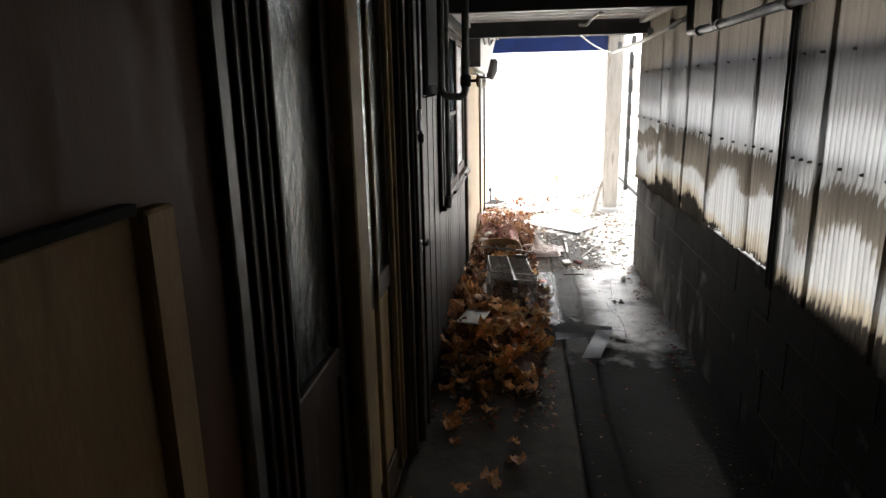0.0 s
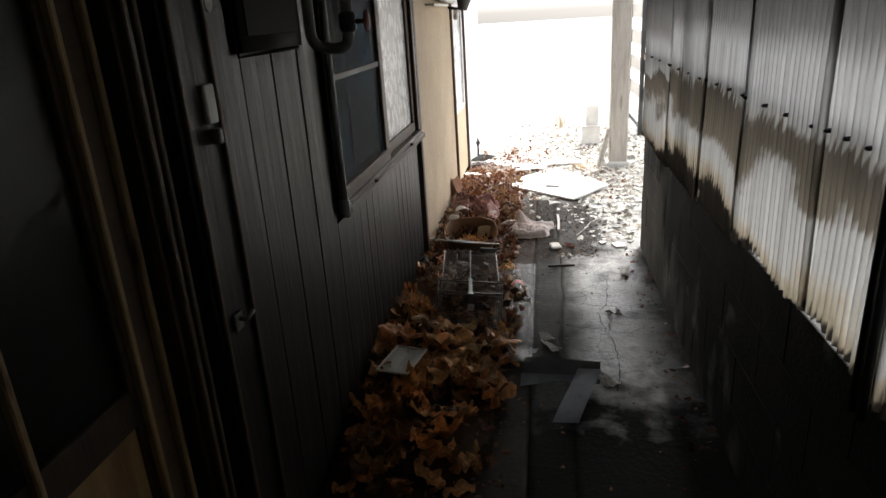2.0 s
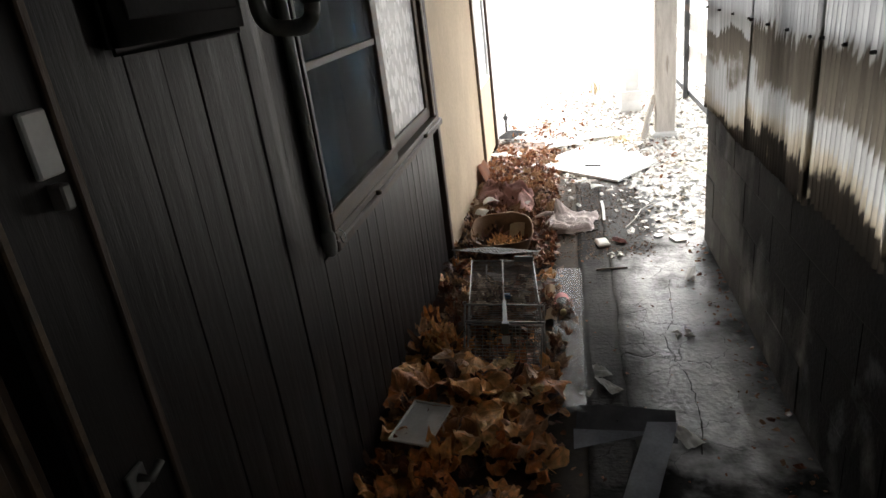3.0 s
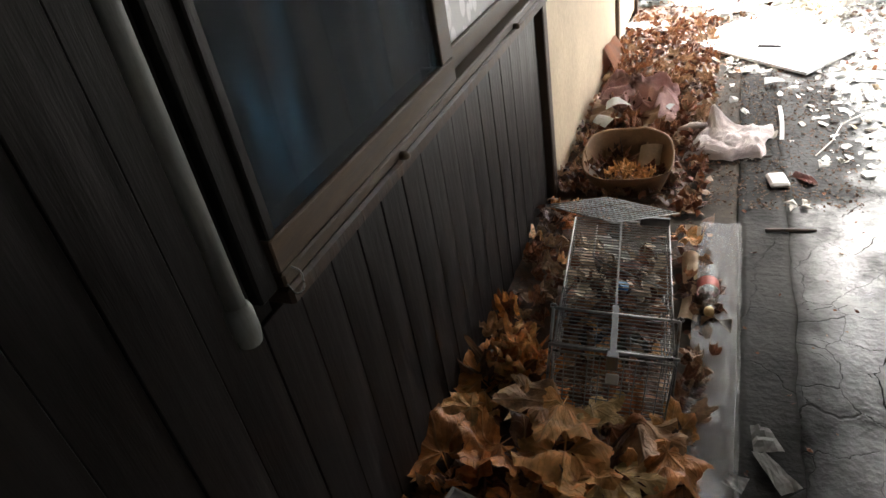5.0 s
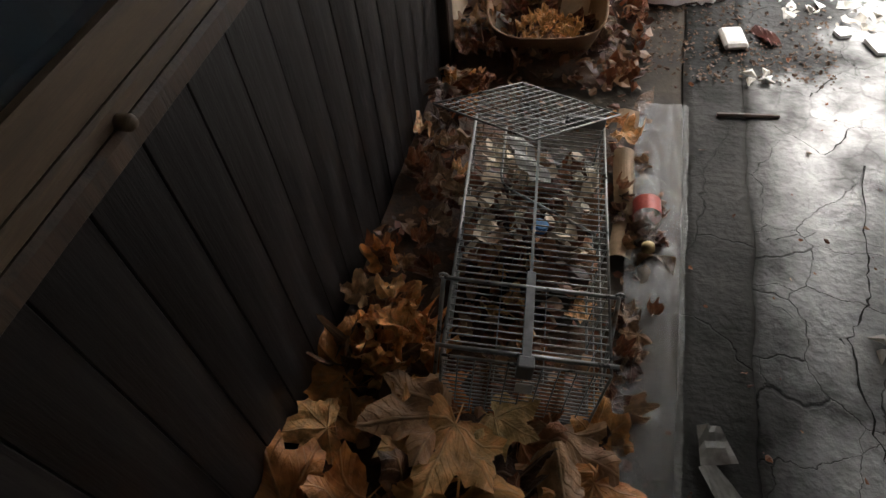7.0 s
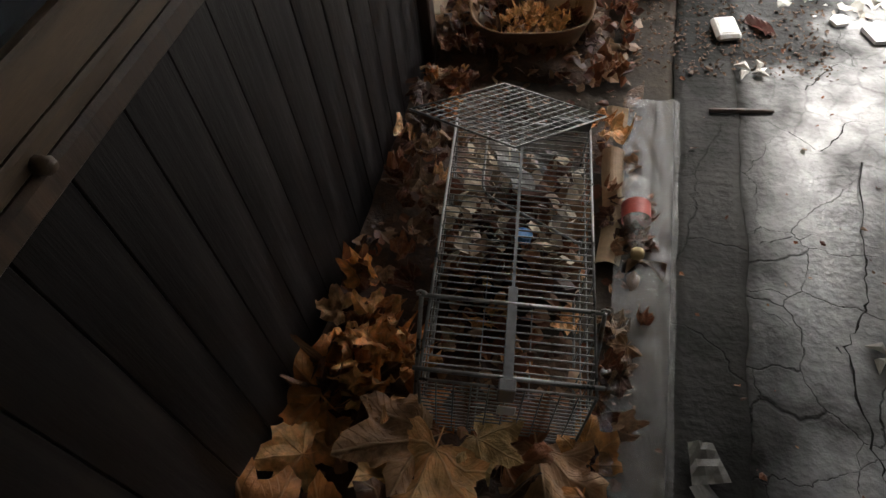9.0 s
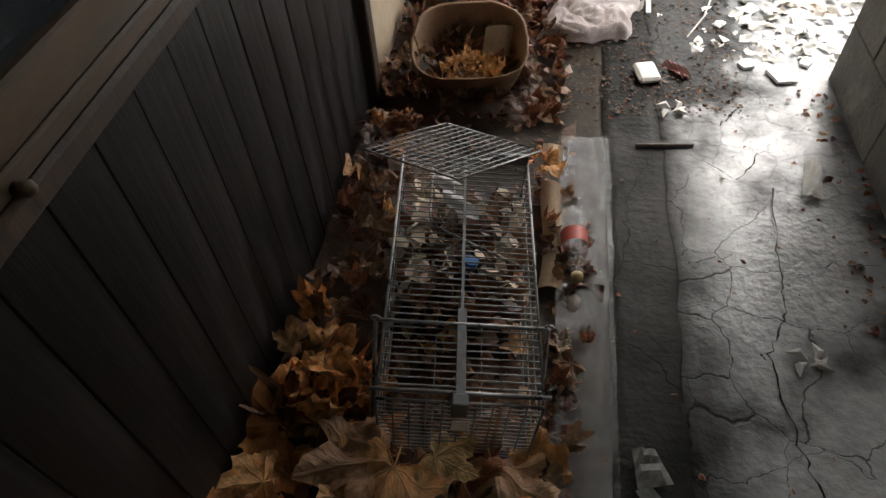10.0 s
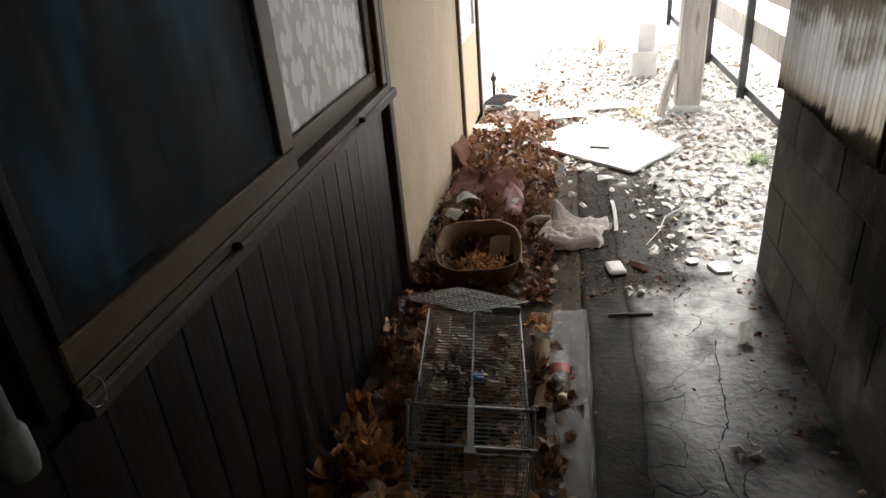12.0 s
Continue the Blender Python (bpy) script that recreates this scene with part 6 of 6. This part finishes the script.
for a, b in zip(rings, rings[1:]):
    for i in range(28):
        bm.faces.new((a[i], a[(i + 1) % 28], b[(i + 1) % 28], b[i]))
bm.faces.new(rings[0][::-1]), bm.faces.new(rings[-1])
part("wall", bm, "kraft", tub, smooth=True)
tub.matrix_world = tub_pose
sheet_of("flap", 6, 8, lambda u, v: (0.03 + 0.085 * u + 0.02 * v, -0.02 + 0.10 * v, 0.035 + 0.085 * v + 0.008 * math.sin(u * 3)), "kraft_pale", tub, 0.003, "loose pale inner flap")
sheet_of("torn_label", 4, 5, lambda u, v: (-0.150 + 0.045 * u, -0.07 + 0.05 * v, 0.075 + 0.03 * v - 0.03 * u + 0.004 * math.sin(v * 7)), "card_white", tub, 0.002, "torn white paper scrap")
for k in range(22):
    ob = new("leaf", hay_leaves[k % 5])
    ob.parent = tub
    ob.matrix_basis = pose(-0.095 + 0.0085 * k, -0.075 + 0.022 * (k % 4), 0.055 + 0.004 * (k % 7), 15 * (k % 3) - 10, -18 + 11 * (k % 4), 67 * k) @ Matrix.Scale(0.042 + 0.006 * (k % 3), 4)

towel = thing("pink_towel", "crumpled faded pink towel heaped on the leaves", "towel")


def cloth_roll(bm, points, radius, seed):
    """A soft fold of cloth: a flattened, uneven roll along a curved line."""
    line = bend(points, 0.09, 7)
    n = len(line)
    line = [p + Vector((0.005 * noise.noise((i * 0.4, seed, 2)), 0.005 * noise.noise((i * 0.4, seed, 4)), 0.006 * noise.noise((i * 0.4, seed, 6)))) for i, p in enumerate(line)]
    tube(bm, line, [radius * (0.55 + 0.45 * math.sin(math.pi * min(1, 0.12 + i / n))) * (1 + 0.25 * noise.noise((i * 0.28, seed, 0.5))) for i in range(n)], 14)



def towel_heap(u, v):
    """A flung towel: sharp folds that cross and part, low at its hem."""
    x = 0.04 + 0.38 * u + 0.035 * noise.noise((u * 3, v * 3, 1.0))
    y = 5.84 + 0.33 * v + 0.04 * noise.noise((u * 3, v * 3, 5.0))
    wx, wy = u + 0.25 * noise.noise((u * 2, v * 2, 7.0)), v + 0.25 * noise.noise((u * 2, v * 2, 9.0))
    long_fold = (1 - abs(noise.noise((wx * 1.6, wy * 3.4, 2.2)))) ** 5
    short_fold = (1 - abs(noise.noise((wx * 4.5, wy * 4.0, 4.4)))) ** 5
    hem = min(1, 7 * min(u, 1 - u, v, 1 - v)) ** 0.6
    return (x, y, 0.066 + hem * (0.020 + 0.075 * long_fold + 0.035 * short_fold + 0.045 * v) + 0.008 * noise.noise((u * 12, v * 12, 3)))


sheet_of("cloth", 84, 84, towel_heap, "towel", towel, 0.006)
towel2 = thing("white_towel", "soiled white towel with one raised corner on the floor", "towel")


def towel_flat(u, v):
    x = 0.50 + 0.28 * u + 0.05 * v - 0.03 * (1 - v) * (1 - u) + 0.010 * math.sin(v * 9)
    y = 5.56 + 0.27 * v + 0.02 * u + 0.012 * math.sin(u * 9)
    fold = 0.020 * abs(math.sin(u * 4.5 + v * 3 + 1.5 * noise.noise((u * 3, v * 3, 1)))) ** 0.8
    hem = min(1, 9 * min(u, 1 - u, v, 1 - v)) ** 0.5
    peak = math.exp(-((u - 0.20 - 0.25 * (1 - v)) / 0.15) ** 2 - ((v - 0.90) / 0.20) ** 2)
    crease = 0.012 * abs(noise.noise((u * 11, v * 6, 8)))
    return (x - 0.035 * peak, y + 0.03 * peak, 0.014 + 0.030 * hem + fold * hem + 0.012 * noise.noise((u * 7, v * 7, 3)) + crease * hem + 0.085 * peak)


sheet_of("cloth", 60, 60, towel_flat, "towel_white", towel2, 0.012)
for k, pts in enumerate((((0.44, 5.82, 0.03), (0.50, 5.81, 0.055), (0.56, 5.79, 0.075)), ((0.50, 5.66, 0.03), (0.55, 5.60, 0.045), (0.64, 5.575, 0.04)))):
    bm = bmesh.new()
    cloth_roll(bm, pts, 0.019, 1.7 + 2.5 * k)
    part("rolled_edge", bm, "towel_white", towel2, smooth=True)
rag = thing("brown_rag", "brown folded rag half buried in leaves", "rag")
sheet_of("cloth", 20, 14, lambda u, v: (0.05 + 0.30 * u, 5.72 + 0.22 * v, 0.115 + 0.03 * math.sin(u * 6 + v * 2) + 0.02 * noise.noise((u * 5, v * 5, 7))), "kraft", rag, 0.005)
for x, y, z, turn in ((0.16, 5.83, 0.155, 20), (0.36, 5.96, 0.10, -30), (0.13, 5.70, 0.13, 60)):
    c = thing("paper_scrap", "grey-white stiff paper scrap on the rags", "paper scrap", at=(x, y, z), turn=turn)
    sheet_of("scrap", 6, 5, lambda u, v: (0.12 * (u - 0.5) * (1 - 0.35 * v), 0.09 * (v - 0.5), 0.02 * math.sin(u * 3.1)), "card_white", c, 0.0015)

rusty = thing("rust_brown_board", "rust-brown board scrap leaning on the cream wall", "board scrap")
M["rust_board"] = material("rust_brown_board", (0.12, 0.04, 0.015), (0.24, 0.085, 0.03), scale=9, rough=0.85, bump=0.4)
sheet_of("board", 5, 8, lambda u, v: (0.012 + 0.10 * (1 - u), 6.38 + 0.40 * v, 0.02 + 0.22 * u * (1 - 0.25 * v) + 0.006 * math.sin(v * 9)), "rust_board", rusty, 0.012)

panel = thing("white_board", "large white board panel lying on the ground", "board")
bm = bmesh.new()
corners = [(0.33, 7.14), (1.0, 6.51), (1.32, 6.90), (0.90, 7.68)]
lo = [bm.verts.new((x, y, 0.012 + 0.05 * max(0, x - 0.9))) for x, y in corners]
hi = [bm.verts.new((x, y, 0.026 + 0.05 * max(0, x - 0.9))) for x, y in corners]
bm.faces.new(lo[::-1]), bm.faces.new(hi)
for i in range(4):
    bm.faces.new((lo[i], lo[(i + 1) % 4], hi[(i + 1) % 4], hi[i]))
part("panel", bm, "white_paint", panel)
part("slot", block(-0.06, 0.06, -0.012, 0.012, 0.0290, 0.0420), "gap", panel, "dark cut slot").matrix_basis = pose(0.84, 6.92, 0.0, 0, 0, -14)
for x, y, w, d, turn, mat, lab in ((0.11, 8.10, 0.10, 0.17, -20, "black_metal", "dark tile slab tilted on the leaves"), (0.14, 7.30, 0.13, 0.14, 10, "white_paint", "white board scrap by the wall"), (0.62, 7.75, 0.17, 0.12, 5, "white_paint", "white board scrap on the ground"), (0.95, 7.95, 0.22, 0.10, 3, "white_paint", "white board scrap on the ground"), (0.33, 6.98, 0.05, 0.06, 40, "white_plastic", "white plastic scrap among the leaves"), (0.85, 6.42, 0.045, 0.03, 0, "white_plastic", "white plastic lid on the ground"), (1.55, 8.3, 0.12, 0.2, 20, "grey_wood", "broken grey slab by the pillar")):
    c = thing("board_scrap", lab, "board scrap", at=(x, y, 0.03 if x < 0.5 else 0.0), turn=turn)
    sheet_of("scrap", 4, 4, lambda u, v, w=w, d=d: (w * (2 * u - 1), d * (2 * v - 1), 0.02 + 0.015 * math.sin(u * 2 + v)), mat, c, 0.010)


def tuft(name, x, y, count, height, spread, mat, label, category, seed):
    r = random.Random(seed)
    bm = bmesh.new()
    for _ in range(count):
        a, h = r.uniform(0, 6.3), height * r.uniform(0.5, 1.1)
        bx, by = r.gauss(0, spread * 0.4), r.gauss(0, spread * 0.4)
        px, py = math.cos(a) * spread, math.sin(a) * spread
        w = 0.004
        pts = [(x + bx + px * t * t * 1.3, y + by + py * t * t * 1.3, h * (t - 0.25 * t * t) - 0.02) for t in (0, 0.4, 0.75, 1)]
        prev = None
        for i, p in enumerate(pts):
            ww = w * (1 - i / 3.2)
            pair = [bm.verts.new((p[0] - ww * math.sin(a), p[1] + ww * math.cos(a), p[2])), bm.verts.new((p[0] + ww * math.sin(a), p[1] - ww * math.cos(a), p[2]))]
            if prev:
                bm.faces.new((prev[0], prev[1], pair[1], pair[0]))
            prev = pair
    t = thing(name, label, category)
    part("blades", bm, mat, t)


tuft("weed", 1.69, 6.70, 70, 0.09, 0.07, "grass", "small green weed growing through the litter", "weed", 1)
tuft("dry_grass_clump", 1.0, 10.4, 60, 0.34, 0.08, "straw", "dry straw-coloured grass clump in the yard", "dry grass", 2)
tuft("dry_grass_clump", 1.15, 7.75, 60, 0.10, 0.10, "straw", "dry straw-coloured grass by the pillar foot", "dry grass", 3)

# long cracks in the slab
M["crack"] = material("dark_crack_dirt", (0.006, 0.006, 0.005), (0.016, 0.015, 0.013), scale=30, rough=0.95)


def crack(points, width, seed):
    r = random.Random(seed)
    bm = bmesh.new()
    pts = []
    for (x0, y0), (x1, y1) in zip(points, points[1:]):
        for i in range(9):
            t = i / 9
            pts.append((x0 + (x1 - x0) * t + r.gauss(0, 0.0035), y0 + (y1 - y0) * t + r.gauss(0, 0.0035)))
    prev = None
    for i, (x, y) in enumerate(pts):
        w = width * r.uniform(0.15, 0.8)
        pair = [bm.verts.new((x - w, y + w * 0.3, 0.0075)), bm.verts.new((x + w, y - w * 0.3, 0.0075))]
        if prev:
            bm.faces.new((prev[0], prev[1], pair[1], pair[0]))
        prev = pair
    part("crack", bm, "crack", corridor, "dark dirt-filled crack")


crack([(1.13, 4.90), (1.10, 4.62), (1.09, 4.50), (1.035, 4.38), (1.05, 4.22), (1.08, 4.08), (1.09, 3.85), (1.05, 3.6)], 0.004, 1)
crack([(0.88, 4.62), (1.0, 4.66), (1.16, 4.64), (1.37, 4.66)], 0.003, 2)
crack([(0.93, 5.02), (1.05, 4.93), (1.13, 5.05), (1.36, 5.02)], 0.003, 3)
crack([(0.90, 5.2), (1.03, 5.16), (1.12, 5.28), (1.25, 5.22), (1.37, 5.30)], 0.003, 4)
crack([(0.88, 4.45), (0.95, 4.40), (1.04, 4.36)], 0.003, 5)

# ---- pieces of walls: boards and blocks ----
boards = thing("wall_boards", "dark stained vertical tongue and groove boarding", "wall boards", kind="structure")
part("backing", block(-0.031, -0.012, 2.737, 5.137, 0.0, 0.80), "gap", boards)
part("backing", block(-0.031, -0.012, 2.737, 3.498, 0.801, 2.02), "gap", boards)
part("backing", block(-0.031, -0.012, 3.5, 5.137, 1.865, 2.02), "gap", boards)
BOARD = 0.1018


def board_mesh(z0, z1):
    return finish("board", block(-0.011, 0.0, 0.0008, BOARD - 0.0008, z0, z1, bevel=0.0016), "board")


low_board, high_board, top_board = board_mesh(0.02, 0.805), board_mesh(0.02, 2.02), board_mesh(1.865, 2.02)
nb = 0
y = 2.742
while y + BOARD < 5.14:
    for me in ((high_board,) if y < 3.45 else (low_board, top_board)):
        ob = new("board", me)
        ob.parent = boards
        ob.location = (0.0015 * math.sin(nb * 2.7), y, 0)
        nb += 1
    y += BOARD

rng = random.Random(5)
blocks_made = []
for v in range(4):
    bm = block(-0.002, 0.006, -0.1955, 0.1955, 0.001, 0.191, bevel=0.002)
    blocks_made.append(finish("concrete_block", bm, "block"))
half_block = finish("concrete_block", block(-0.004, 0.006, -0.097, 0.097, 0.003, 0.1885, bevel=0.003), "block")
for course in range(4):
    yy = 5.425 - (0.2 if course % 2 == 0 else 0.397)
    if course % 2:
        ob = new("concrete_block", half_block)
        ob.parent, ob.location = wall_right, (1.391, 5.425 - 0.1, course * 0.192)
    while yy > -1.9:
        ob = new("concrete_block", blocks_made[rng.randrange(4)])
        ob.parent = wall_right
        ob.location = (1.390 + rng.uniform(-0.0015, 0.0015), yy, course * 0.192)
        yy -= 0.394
